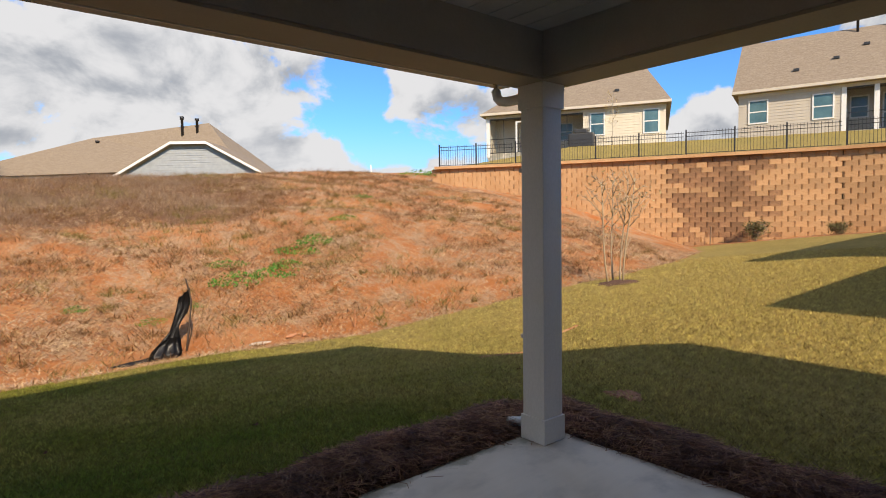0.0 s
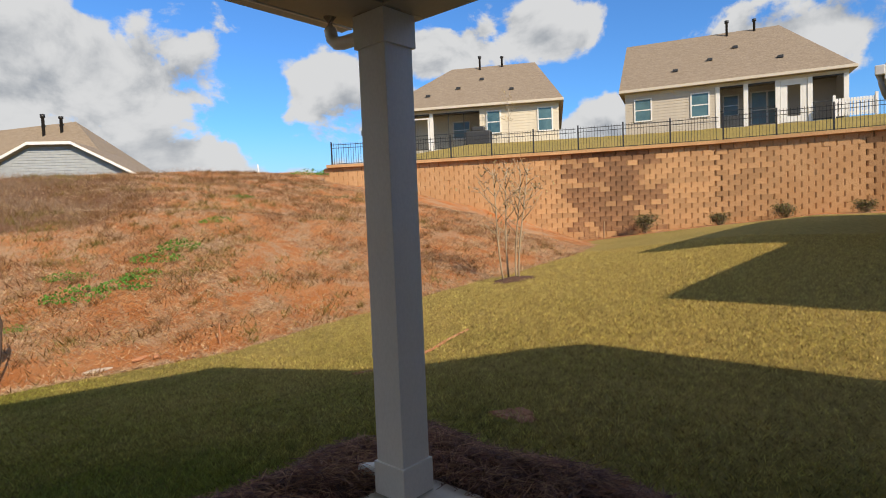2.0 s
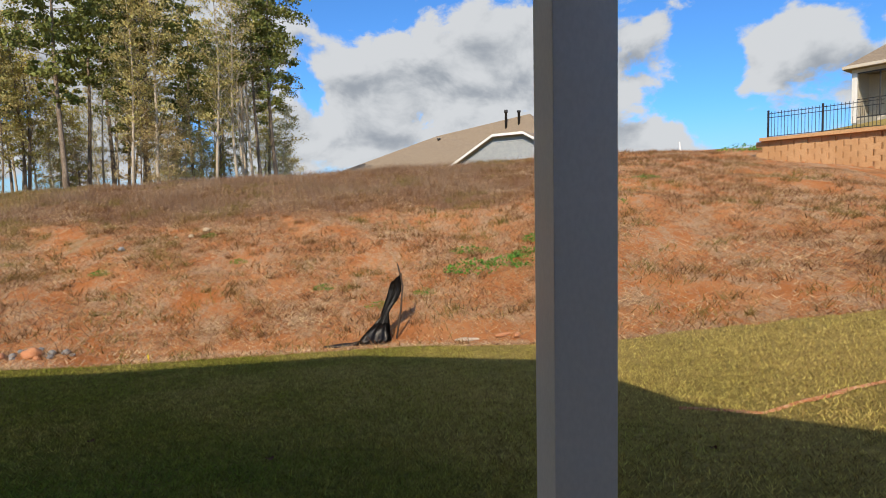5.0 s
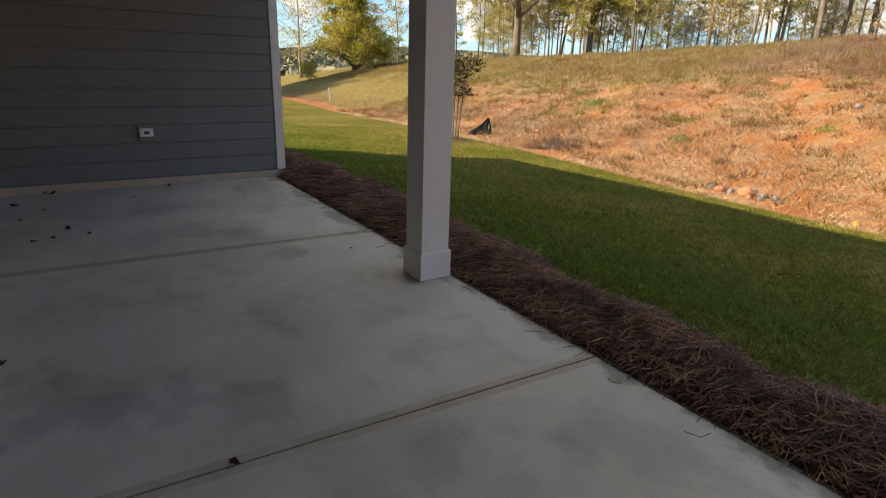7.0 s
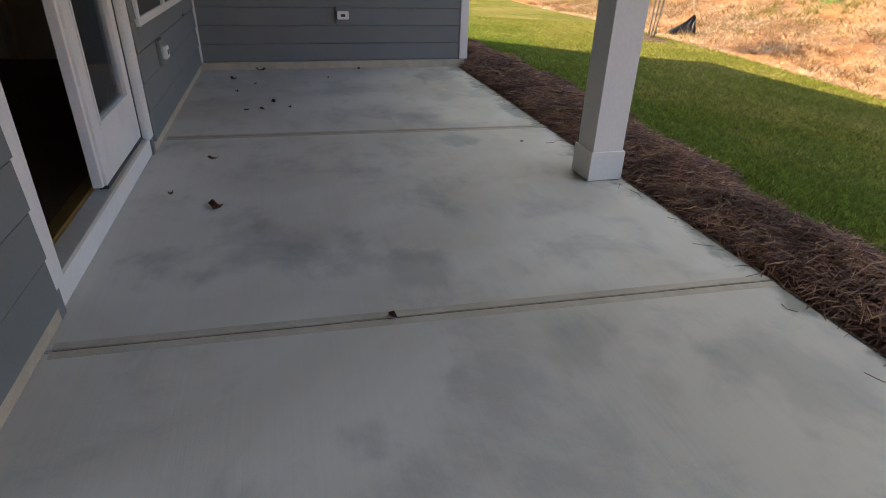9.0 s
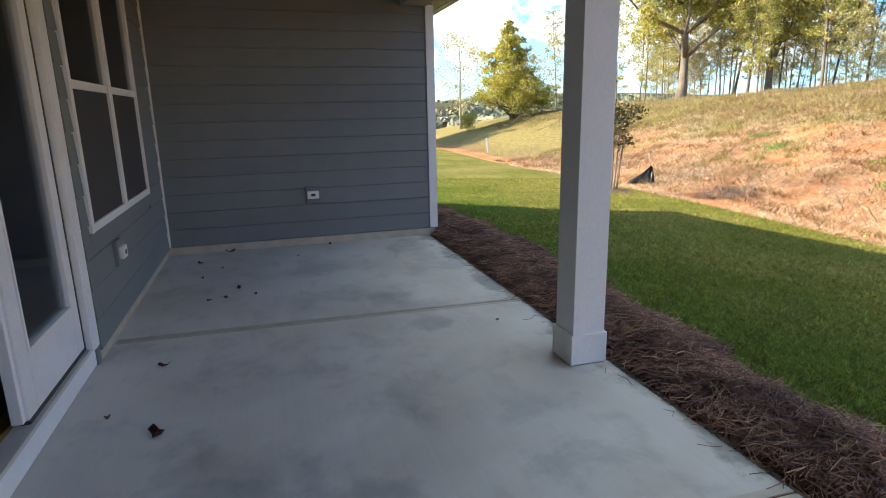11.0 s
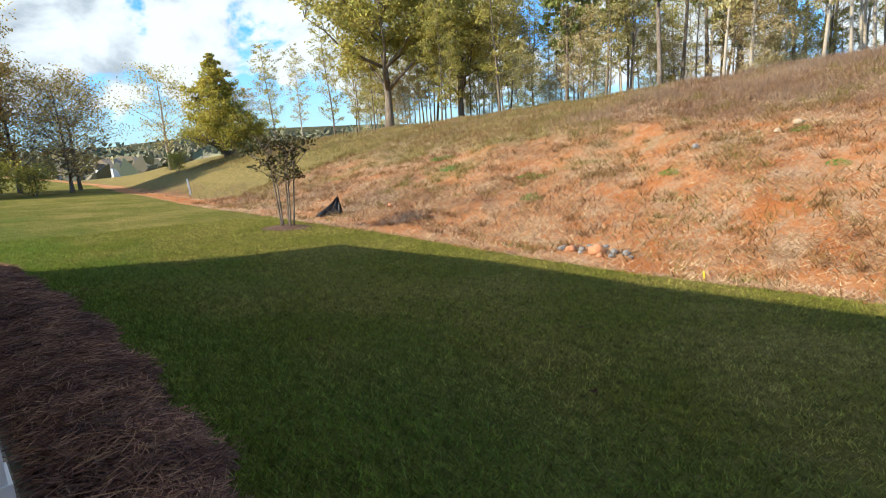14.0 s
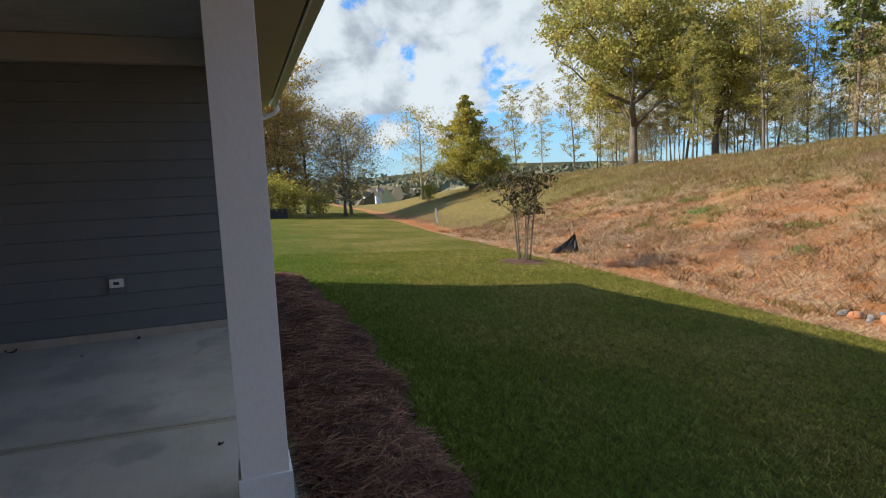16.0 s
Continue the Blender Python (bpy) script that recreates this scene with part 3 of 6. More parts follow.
def build_ground():
    xs, ys = axis(-1500, -18, 28, 1500, 0.28), axis(-1500, -1, 25, 1800, 0.24)
    X, Y = np.meshgrid(xs, ys, indexing="ij")
    Z = ground_z(X, Y)
    far = np.hypot(X, Y)
    Z = np.where(far > 160, Z * np.clip(1 - (far - 160) / 200, 0, 1) - 10 * sstep(160, 400, far), Z)
    Z = Z + sstep(350, 900, far) * (24 + 9 * np.sin(X / 130) + 7 * np.sin(Y / 90 + X / 300))
    nx, ny = len(xs), len(ys)
    idx = np.arange(nx * ny).reshape(nx, ny)
    faces = np.stack([idx[:-1, :-1], idx[1:, :-1], idx[1:, 1:], idx[:-1, 1:]], -1).reshape(-1, 4)
    me = soup("ground", np.stack([X, Y, Z], -1).reshape(-1, 3).tolist(), faces.tolist(), M["ground"])
    me.polygons.foreach_set("use_smooth", np.ones(len(me.polygons), dtype=bool))
    s = (Y - toe(X)) / (22.5 - toe(X))
    d = behind_wall(X, Y)
    lawn = 1 - sstep(-0.035, 0.035, s)
    lawn = lawn * (1 - 0.9 * sstep(-1.9, -1.3, d) * (Y < 16))
    lawn = np.maximum(lawn, sstep(0.5, 1.2, d))
    scrub = sstep(0.38, 0.66, s) * (1 - sstep(1.1, 1.2, s)) * (1 - 0.8 * sstep(3, 8, X)) * (1 - 0.95 * sstep(11.5, 14.5, -X + 2 * s))
    scrub = np.maximum(scrub, 0.5 * sstep(6, 10, -X) * (1 - sstep(0.2, 0.34, s)) * sstep(0.05, 0.10, s))
    meadow = np.maximum(sstep(0.97, 1.06, s), sstep(11, 14, -X + 2 * s) * sstep(0.30, 0.5, s))
    meadow = np.maximum(meadow, 0.42 * sstep(1, 6, -X) * sstep(0.15, 0.3, s))
    meadow = np.maximum(meadow, sstep(12, 26, -X) * 0.85 * sstep(0, 0.2, s))
    bare = np.exp(-((s - 0.045) / 0.035) ** 2) * np.interp(X, [-30, -16, -2, 3, 8], [0.9, 0.9, 0.75, 0.7, 0.2])
    for key, val in (("bare", bare), ("lawn", lawn), ("scrub", scrub), ("meadow", meadow), ("woods", sstep(110, 260, far))):
        a = me.attributes.new(key, "FLOAT", "POINT")
        a.data.foreach_set("value", val.reshape(-1).astype(np.float32))
    return tagged(new("ground", me), "mown lawn running into a red clay bank with straw and scrub", "ground", kind="structure")


ground = build_ground()

# ---- patio and house ----
WX, WY = -7.055, -2.755          # faces of the siding walls
EAST, WEST = 0.26, -9.7
SLAB_N, SLAB_E = 0.02, 0.315


def build_slab():
    floor = thing("floor", "grey broom-finished concrete patio slab with stained tooled joints", "patio", kind="structure")
    cuts = [WX, -4.52, -2.13, SLAB_E]
    skew = 0.04   # the joints run a little off square

    def edge(c, y):
        return c + (0 if c in (cuts[0], cuts[-1]) else skew * y)
    for a, b in zip(cuts, cuts[1:]):
        bm = bmesh.new()
        prism(bm, [(edge(a, WY) + 0.004, WY - 0.029), (edge(b, WY) - 0.004, WY - 0.029), (edge(b, SLAB_N) - 0.004, SLAB_N), (edge(a, SLAB_N) + 0.004, SLAB_N)], "z", -0.16, 0.0)
        bmesh.ops.bevel(bm, geom=bm.edges[:], offset=0.006, segments=2, affect="EDGES")
        part("concrete_panel", bm, M["concrete"], floor)
    for c in cuts[1:-1]:
        for side in (-1, 1):
            bm = bmesh.new()
            prism(bm, [(side * 0.045, 0.0006), (side * 0.018, 0.004), (side * 0.006, 0.0015), (side * 0.005, -0.02), (side * 0.045, -0.02)], "y", WY + 0.02, SLAB_N - 0.004)
            bmesh.ops.transform(bm, verts=bm.verts[:], matrix=Matrix(((1, skew, 0, c), (0, 1, 0, 0), (0, 0, 1, 0), (0, 0, 0, 1))))
            part("joint_lip", bm, M["ledge"], floor, "tan worn joint lip")
        bm = boxes((-0.005, 0.005, WY + 0.02, SLAB_N - 0.005, -0.02, -0.004))
        bmesh.ops.transform(bm, verts=bm.verts[:], matrix=Matrix(((1, skew, 0, c), (0, 1, 0, 0), (0, 0, 1, 0), (0, 0, 0, 1))))
        part("joint_groove", bm, M["mulch_bed"], floor, "dirt-filled groove")
    part("slab_footing", boxes((WX + 0.02, SLAB_E + 0.05, SLAB_N + 0.001, SLAB_N + 0.06, -0.2, -0.024), bev=0.006), M["damp_concrete"], floor, "mossy lower edge of the slab")
    bm = boxes((WX, SLAB_E - 0.01, WY - 0.02, SLAB_N - 0.02, -0.3, -0.165))
    part("slab_base", bm, M["concrete"], floor)
    return floor


build_slab()
REVEAL, LAP = 0.178, 0.011


def plank_mesh(length, key, cache={}):
    """A lapped board lying along x, its face towards -y at y=0."""
    if key not in cache:
        bm = bmesh.new()
        prism(bm, [(0.0, REVEAL + 0.02), (-0.001, REVEAL + 0.02), (-0.001, REVEAL - 0.009), (-0.007, REVEAL - 0.011), (-0.004 - LAP, 0.0015), (-0.003 - LAP, 0.0), (0.0, 0.0)], "x", 0, length)
        cache[key] = mesh_of("plank", bm, M["siding"])
    return cache[key]


def clad(wall, start, along, length, z0, z1):
    """Lapped planks up a wall from start along a direction; the face looks to the right of it."""
    turn = math.degrees(math.atan2(along[1], along[0]))
    z = z0
    while z < z1 - 0.01:
        ob = new("plank", plank_mesh(length, round(length, 3)))
        ob.parent = wall
        ob.matrix_basis = pose(start[0], start[1], z, 0, 0, turn)
        z += REVEAL


DOOR_W, DOOR_E, DOOR_TOP = -4.33, -2.43, 2.22   # outer edges of the door casing
WIN_W, WIN_E, WIN_B, WIN_T = -6.34, -4.47, 0.735, 2.40
CEIL = 2.80


def build_walls():
    wall = thing("wall_south", "blue-grey lapped siding wall with a door and twin windows", "wall", kind="structure")
    core = boxes((WX - 0.15, WIN_W, WY - 0.18, WY, -0.2, 3.0), (WIN_W, WIN_E, WY - 0.18, WY, -0.2, WIN_B), (WIN_W, WIN_E, WY - 0.18, WY, WIN_T, 3.0),
                 (WIN_E, DOOR_W + 0.05, WY - 0.18, WY, -0.2, 3.0), (DOOR_W + 0.05, DOOR_E - 0.05, WY - 0.18, WY, DOOR_TOP, 3.0), (DOOR_E - 0.05, EAST, WY - 0.18, WY, -0.2, 3.0),
                 (DOOR_W + 0.05, DOOR_E - 0.05, WY - 0.18, WY - 0.03, -0.2, 0.02))
    part("core", core, M["siding"], wall)
    clad(wall, (WIN_W - 0.002, WY), (-1, 0), WIN_W - WX - 0.03, 0.07, CEIL)
    zs = 0.07
    clad(wall, (WIN_E, WY), (-1, 0), WIN_E - WIN_W, zs, WIN_B - 0.19)
    clad(wall, (WIN_E, WY), (-1, 0), WIN_E - WIN_W, zs + REVEAL * 13, CEIL)
    clad(wall, (DOOR_W - 0.002, WY), (-1, 0), DOOR_W - WIN_E - 0.004, zs, CEIL)
    clad(wall, (DOOR_E, WY), (-1, 0), DOOR_E - DOOR_W, zs + REVEAL * 13, CEIL)
    clad(wall, (EAST - 0.03, WY), (-1, 0), EAST - DOOR_E - 0.032, zs, CEIL)
    part("apron_board", boxes((WIN_W, WIN_E, WY, WY + 0.012, zs + REVEAL * 3 + 0.02, WIN_B - 0.004), bev=0.002), M["siding"], wall)
    for a, b in ((WX + 0.02, DOOR_W - 0.003), (DOOR_E + 0.006, EAST)):
        part("mortar_ledge", boxes((a, b, WY - 0.028, WY + 0.002, 0.001, 0.069), bev=0.004), M["ledge"], wall, "pale mortar strip under the siding")
    nook = thing("wall_west", "blue-grey lapped siding end wall of the covered patio", "wall", kind="structure")
    part("core", boxes((WX - 0.15, WX, WY, 0.12, 0.075, 3.0)), M["siding"], nook)
    clad(nook, (WX, WY + 0.03), (0, 1), 0.035 - WY - 0.032, 0.09, CEIL)
    part("mortar_ledge", boxes((WX - 0.15, WX + 0.018, WY, 0.10, -0.2, 0.078), bev=0.006), M["ledge"], nook, "tan mortar ledge under the siding")
    part("corner_board", boxes((WX - 0.13, WX + 0.024, 0.036, 0.128, 0.085, 2.50), bev=0.003), M["trim"], nook, "white corner board")
    part("corner_strip", boxes((WX + 0.0, WX + 0.022, WY + 0.001, WY + 0.028, 0.08, CEIL), bev=0.003), M["trim"], nook, "pale inside corner strip")
    north = thing("wall_north", "blue-grey lapped siding of the house wing", "wall", kind="structure")
    part("core", boxes((WEST, WX - 0.14, -0.06, 0.118, -0.2, 3.0)), M["siding"], north)
    part("corner_board", boxes((WEST - 0.02, WEST + 0.09, 0.03, 0.14, 0.05, 2.6), bev=0.003), M["trim"], north)
    for name, d in (("wall_far_west", (WEST, WEST + 0.15, -9.0, -0.06, -0.2, 3.0)), ("wall_east", (1.9, 2.05, -9.0, -3.6, -0.2, 2.8)), ("wall_east_north", (EAST - 0.15, 2.05, -3.6, -3.45, -0.2, 2.8)), ("wall_east_return", (EAST - 0.15, EAST, -3.45, WY - 0.18, -0.2, 2.8)),
                    ("wall_back", (WEST, 2.05, -9.15, -9.0, -0.2, 3.0)), ("wall_inner", (WX - 0.15, WX, -9.0, WY - 0.18, 0, 3.0)), ("wall_room", (WX, -1.2, -7.2, -7.05, 0.1, 2.8)), ("wall_room_east", (-1.2, -1.05, -7.2, WY - 0.18, 0.1, 2.8))):
        whole(name, boxes(d), M["room_wall"], "plain wall closing the house", "wall", kind="structure")
    whole("room_floor", boxes((WX, EAST - 0.15, -9.0, WY - 0.16, 0.05, 0.135)), M["wood_floor"], "dark wooden floor inside the doorway", "floor", kind="structure")
    whole("room_ceiling", boxes((WX, EAST - 0.15, -9.0, WY - 0.18, 2.75, 2.85)), M["room_wall"], "plain room ceiling", "ceiling", kind="structure")


build_walls()


def build_roof():
    bm = bmesh.new()
    zc = 2.8
    n = 44
    w = (SLAB_E - WX) / n
    for i in range(n):
        x = WX + i * w
        box(bm, x + 0.004, x + w - 0.004, WY, -0.2, zc, zc + 0.015)
    box(bm, WX, SLAB_E, WY, -0.2, zc + 0.009, zc + 0.03)
    whole("ceiling", bm, M["ceiling"], "grey painted board ceiling over the patio", "ceiling", kind="structure")
    beam = thing("beam", "grey painted patio beam with a tan underside", "beam", kind="structure")
    part("north_face", boxes((WX, EAST + 0.02, -0.235, 0.03, 2.505, 3.0), bev=0.004), M["beam"], beam)
    part("east_face", boxes((-0.015, EAST + 0.02, WY, -0.237, 2.505, 3.0), bev=0.004), M["beam"], beam)
    part("north_underside", boxes((WX, EAST + 0.035, -0.232, 0.045, 2.485, 2.503), bev=0.003), M["tan"], beam, "tan underside board")
    part("east_underside", boxes((-0.012, EAST + 0.035, WY, -0.235, 2.485, 2.503), bev=0.003), M["tan"], beam, "tan underside board")
    part("west_header", boxes((WX + 0.02, WX + 0.12, WY, -0.237, 2.56, 2.795), bev=0.004), M["beam"], beam)
    part("soffit", boxes((WEST - 0.35, EAST + 0.1, 0.047, 0.40, 2.60, 2.62)), M["tan"], beam, "tan eave soffit")
    roof = thing("roof", "taupe shingle hip roof of the house", "roof", kind="structure")
    x0, x1, y1, z0 = WEST - 0.4, EAST + 0.1, 0.42, 2.72
    bm = bmesh.new()
    c = [bm.verts.new(p) for p in ((x0, y1, z0), (x1, y1, z0), (x1, -3.3, z0), (2.3, -3.3, z0), (2.3, -11.0, z0), (x0, -11.0, z0),
                                   (-3.8, -4.0, 6.6), (x0 + 1.0, -4.0, 6.3), (x1, -3.3, z0 + 1.2))]
    for f in ((0, 1, 8, 6, 7), (1, 2, 8), (2, 3, 6, 8), (3, 4, 6), (4, 5, 7, 6), (5, 0, 7)):
        bm.faces.new([c[i] for i in f])
    bmesh.ops.triangulate(bm, faces=bm.faces[:])
    bmesh.ops.recalc_face_normals(bm, faces=bm.faces[:])
    part("shingles", bm, M["roof"], roof)
    part("fascia", boxes((x0, x1, y1, y1 + 0.02, z0 - 0.12, z0 + 0.02)), M["trim"], roof)
    g = bmesh.new()
    prism(g, [(y1 + 0.02, z0 - 0.10), (y1 + 0.09, z0 - 0.10), (y1 + 0.12, z0 - 0.01), (y1 + 0.13, z0 - 0.01), (y1 + 0.10, z0 - 0.115), (y1 + 0.02, z0 - 0.115)], "x", x0, x1)
    part("gutter", g, M["gutter"], roof, "grey eave gutter")


build_roof()


def build_column(cx, cy, top):
    col = thing("porch_column", "grey-white square porch column with plain base and cap", "column", at=(cx, cy, 0), group="porch columns")
    part("shaft", boxes((-0.097, 0.097, -0.097, 0.097, 0.10, 2.40), bev=0.003), M["column"], col)
    part("base", boxes((-0.11, 0.11, -0.11, 0.11, 0.004, 0.178), bev=0.004), M["column"], col)
    part("cap", boxes((-0.112, 0.112, -0.112, 0.112, 2.318, 2.484), bev=0.004), M["column"], col)
    return col


column = build_column(0.11, -0.11, 2.48)
copy_thing(column, pose(-3.455, -0.11, 0))


# ---- patio: door, windows, small fixtures ----
def build_door():
    door = thing("door_1", "white glazed double patio door, one leaf open", "door", kind="structure")
    y = WY
    for x0, x1 in ((DOOR_W, DOOR_W + 0.095), (DOOR_E - 0.075, DOOR_E)):
        part("casing", boxes((x0, x1, y - 0.05, y + 0.006, 0.11, DOOR_TOP), bev=0.004), M["trim"], door)
    part("head_casing", boxes((DOOR_W - 0.01, DOOR_E + 0.01, y - 0.02, y + 0.030, DOOR_TOP, DOOR_TOP + 0.10), bev=0.004), M["trim"], door)
    for x0, x1 in ((DOOR_W + 0.097, DOOR_W + 0.127), (DOOR_E - 0.107, DOOR_E - 0.077)):
        part("jamb", boxes((x0, x1, y - 0.17, y + 0.004, 0.12, DOOR_TOP - 0.002), bev=0.003), M["trim"], door)
    part("head_jamb", boxes((DOOR_W + 0.098, DOOR_E - 0.078, y - 0.17, y + 0.004, DOOR_TOP - 0.034, DOOR_TOP - 0.004)), M["trim"], door)
    part("kick_board", boxes((DOOR_W, DOOR_E + 0.004, y - 0.03, y - 0.012, 0.004, 0.105), bev=0.004), M["trim"], door, "white board under the threshold")
    part("threshold", boxes((DOOR_W + 0.002, DOOR_E - 0.002, y - 0.10, y - 0.008, 0.106, 0.128), bev=0.005), M["sill"], door, "tan metal threshold")
    part("sill_strip", boxes((DOOR_W + 0.13, DOOR_E - 0.11, y - 0.165, y - 0.102, 0.115, 0.145), bev=0.004), M["brass"], door, "brass sill strip")

    def leaf(width, name, label):
        ob = part(name, boxes((0, 0.11, 0, 0.042, 0, 2.03), (width - 0.11, width, 0, 0.042, 0, 2.03), (0.111, width - 0.111, 0, 0.042, 0, 0.26), (0.111, width - 0.111, 0, 0.042, 1.90, 2.03), bev=0.003), M["trim"], door, label)
        part("glass_pane", boxes((0.112, width - 0.112, 0.017, 0.025, 0.262, 1.898)), M["glass"], ob, "clear door glass")
        bead = boxes((0.112, 0.128, -0.006, 0.048, 0.262, 1.898), (width - 0.128, width - 0.112, -0.006, 0.048, 0.262, 1.898),
                     (0.129, width - 0.129, -0.006, 0.048, 0.262, 0.278), (0.129, width - 0.129, -0.006, 0.048, 1.882, 1.898), bev=0.003)
        part("glazing_bead", bead, M["trim"], ob)
        return ob
    w = (DOOR_E - 0.108 - DOOR_W - 0.128) / 2
    # black strip that draws the shadow between the casing and the inset leaf
    part("shadow_line", boxes((DOOR_W + 0.1275, DOOR_W + 0.143, y - 0.06, y - 0.029, 0.13, DOOR_TOP - 0.036), bev=0.002), M["dark_plastic"], door, "black strip drawn as the shadow line beside the leaf")
    part("leaf_foot_strip", boxes((DOOR_W + 0.145, DOOR_W + 0.128 + w, y - 0.07, y - 0.030, 0.129, 0.147), bev=0.002), M["dark_plastic"], door, "black strip under the leaf")
    west = leaf(w, "closed_leaf", "closed white door leaf with full glass")
    west.matrix_basis = pose(DOOR_W + 0.128, y - 0.075, 0.148)
    part("astragal", boxes((w + 0.001, w + 0.032, -0.014, 0.03, 0, 2.03), bev=0.003), M["trim"], west)
    for z in (0.93, 1.09):
        part("strike_plate", boxes((w + 0.0325, w + 0.036, -0.005, 0.022, z - 0.03, z + 0.03), bev=0.001), M["black_metal"], west, "black strike plate")
    east = leaf(w, "open_leaf", "white door leaf folded open into the room")
    east.matrix_basis = pose(DOOR_E - 0.13, y - 0.19, 0.148, 0, 0, -84)
    part("lever_handle", boxes((w - 0.065, w - 0.045, -0.05, 0.0, 0.93, 0.95), (w - 0.16, w - 0.045, -0.055, -0.04, 0.93, 0.95), bev=0.003), M["black_metal"], east, "black lever handle")
    # a white panelled door deeper in the room
    inner = thing("door_2", "white panelled interior door standing ajar", "door", at=(-7.052, -4.45, 0.136), turn=-90, kind="structure")
    part("leaf", boxes((0, 0.8, 0, 0.04, 0.01, 2.03), bev=0.003), M["trim"], inner)
    for z0, z1 in ((0.2, 0.9), (1.1, 1.9)):
        part("panel", boxes((0.12, 0.68, 0.041, 0.052, z0, z1), bev=0.006), M["trim"], inner)
    for z in (0.3, 1.0, 1.75):
        part("hinge", boxes((-0.004, 0.012, 0.041, 0.055, z, z + 0.09)), M["black_metal"], inner, "black hinge")
    part("casing", boxes((0.83, 0.92, -0.02, 0.04, 0.005, 2.1), (-0.09, -0.005, -0.02, 0.04, 0.005, 2.1), (-0.09, 0.92, -0.02, 0.04, 2.102, 2.19)), M["trim"], inner)


build_door()


def build_window():
    win = thing("window_1", "white twin single-hung windows with dark insect screens", "window", kind="structure")
    y, xm = WY, (WIN_W + WIN_E) / 2
    fr = 0.055
    part("window_frame", boxes((WIN_W, WIN_W + fr, y - 0.08, y + 0.028, WIN_B, WIN_T), (WIN_E - fr, WIN_E, y - 0.08, y + 0.028, WIN_B, WIN_T),
                               (xm - 0.045, xm - 0.004, y - 0.08, y + 0.028, WIN_B, WIN_T), (xm + 0.004, xm + 0.045, y - 0.08, y + 0.028, WIN_B, WIN_T),
                               (WIN_W + fr, xm - 0.046, y - 0.08, y + 0.026, WIN_B, WIN_B + 0.05), (xm + 0.046, WIN_E - fr, y - 0.08, y + 0.026, WIN_B, WIN_B + 0.05),
                               (WIN_W + fr, WIN_E - fr, y - 0.08, y + 0.024, WIN_T - 0.05, WIN_T - 0.001), bev=0.003), M["trim"], win)
    # near-black panel in place of the dark room behind the window
    part("dark_room_panel", boxes((WIN_W, WIN_E, y - 0.17, y - 0.15, WIN_B, WIN_T)), M["screen"], win)
    for a, b in ((WIN_W + fr, xm - 0.046), (xm + 0.046, WIN_E - fr)):
        part("meeting_rail", boxes((a, b, y - 0.06, y + 0.020, 1.555, 1.605), bev=0.003), M["trim"], win)
        part("screen", boxes((a, b, y + 0.006, y + 0.010, WIN_B + 0.05, 1.554)), M["screen"], win, "dark mesh screen")
        part("pane", boxes((a, b, y - 0.004, y + 0.002, 1.606, WIN_T - 0.05)), M["glass"], win, "upper glass pane")
        # near-black sheet behind the upper glass: the room's darkness as colour
        part("dark_room_sheet", boxes((a, b, y - 0.022, y - 0.016, 1.606, WIN_T - 0.05)), M["screen"], win)


build_window()


def build_outlet(at, turn, name="outdoor_outlet"):
    box_ = thing(name, "white weatherproof outlet cover on a grey mounting block", "outlet", at=at, turn=turn, group="patio outlets")
    part("mounting_block", boxes((-0.075, 0.075, -0.022, 0.004, -0.085, 0.085), bev=0.006), M["siding"], box_, "siding-coloured block")
    part("cover", boxes((-0.062, 0.062, -0.055, -0.0225, -0.042, 0.042), bev=0.012), M["outlet"], box_, "white cover")
    part("window_slot", boxes((-0.024, 0.024, -0.058, -0.0555, -0.014, 0.014), bev=0.001), M["dark_plastic"], box_, "dark slot")
    return box_


first = build_outlet((WX + 0.016, -1.27, 0.548), 90)
copy_thing(first, pose(-4.97, WY + 0.016, 0.513, 0, 0, 180))


def build_downspout(x, y, ztop, run):
    sp = thing("downspout", "grey rain downspout with an elbow at the foot", "downspout", group="downspouts")
    bm = bmesh.new()
    tube(bm, run, 0.036, 10)
    part("pipe", bm, M["column"], sp)
    for z in (0.7, 1.9):
        part("strap", boxes((x - 0.045, x + 0.045, y - 0.045, y + 0.04, z, z + 0.03), bev=0.003), M["gutter"], sp)
    return sp


ax = 0.13
build_downspout(ax, 0.035, 2.5, [(ax, 0.345, 2.60), (ax, 0.345, 2.53), (ax, 0.33, 2.475), (ax, 0.295, 2.445), (ax, 0.24, 2.435), (ax, 0.10, 2.43), (ax, 0.055, 2.41), (ax, 0.036, 2.30), (ax, 0.036, 0.20), (ax, 0.05, 0.10), (ax - 0.01, 0.11, 0.06), (ax - 0.06, 0.20, 0.05)])
wx = WEST + 0.12
build_downspout(wx, 0.175, 2.5, [(wx, 0.50, 2.62), (wx, 0.50, 2.50), (wx, 0.45, 2.44), (wx, 0.26, 2.36), (wx, 0.18, 2.28), (wx, 0.175, 2.1), (wx, 0.175, 0.20), (wx, 0.19, 0.09), (wx, 0.26, 0.04), (wx, 0.36, 0.02)])


# ---- pine straw bed along the slab ----
BED = [(-9.9, 0.62), (-8.5, 0.68), (-7.0, 0.78), (-5.6, 0.80), (-4.2, 0.73), (-3.1, 0.64), (-2.2, 0.59), (-1.2, 0.62), (-0.6, 0.62), (0.0, 0.62), (0.45, 0.52), (0.76, 0.25)]


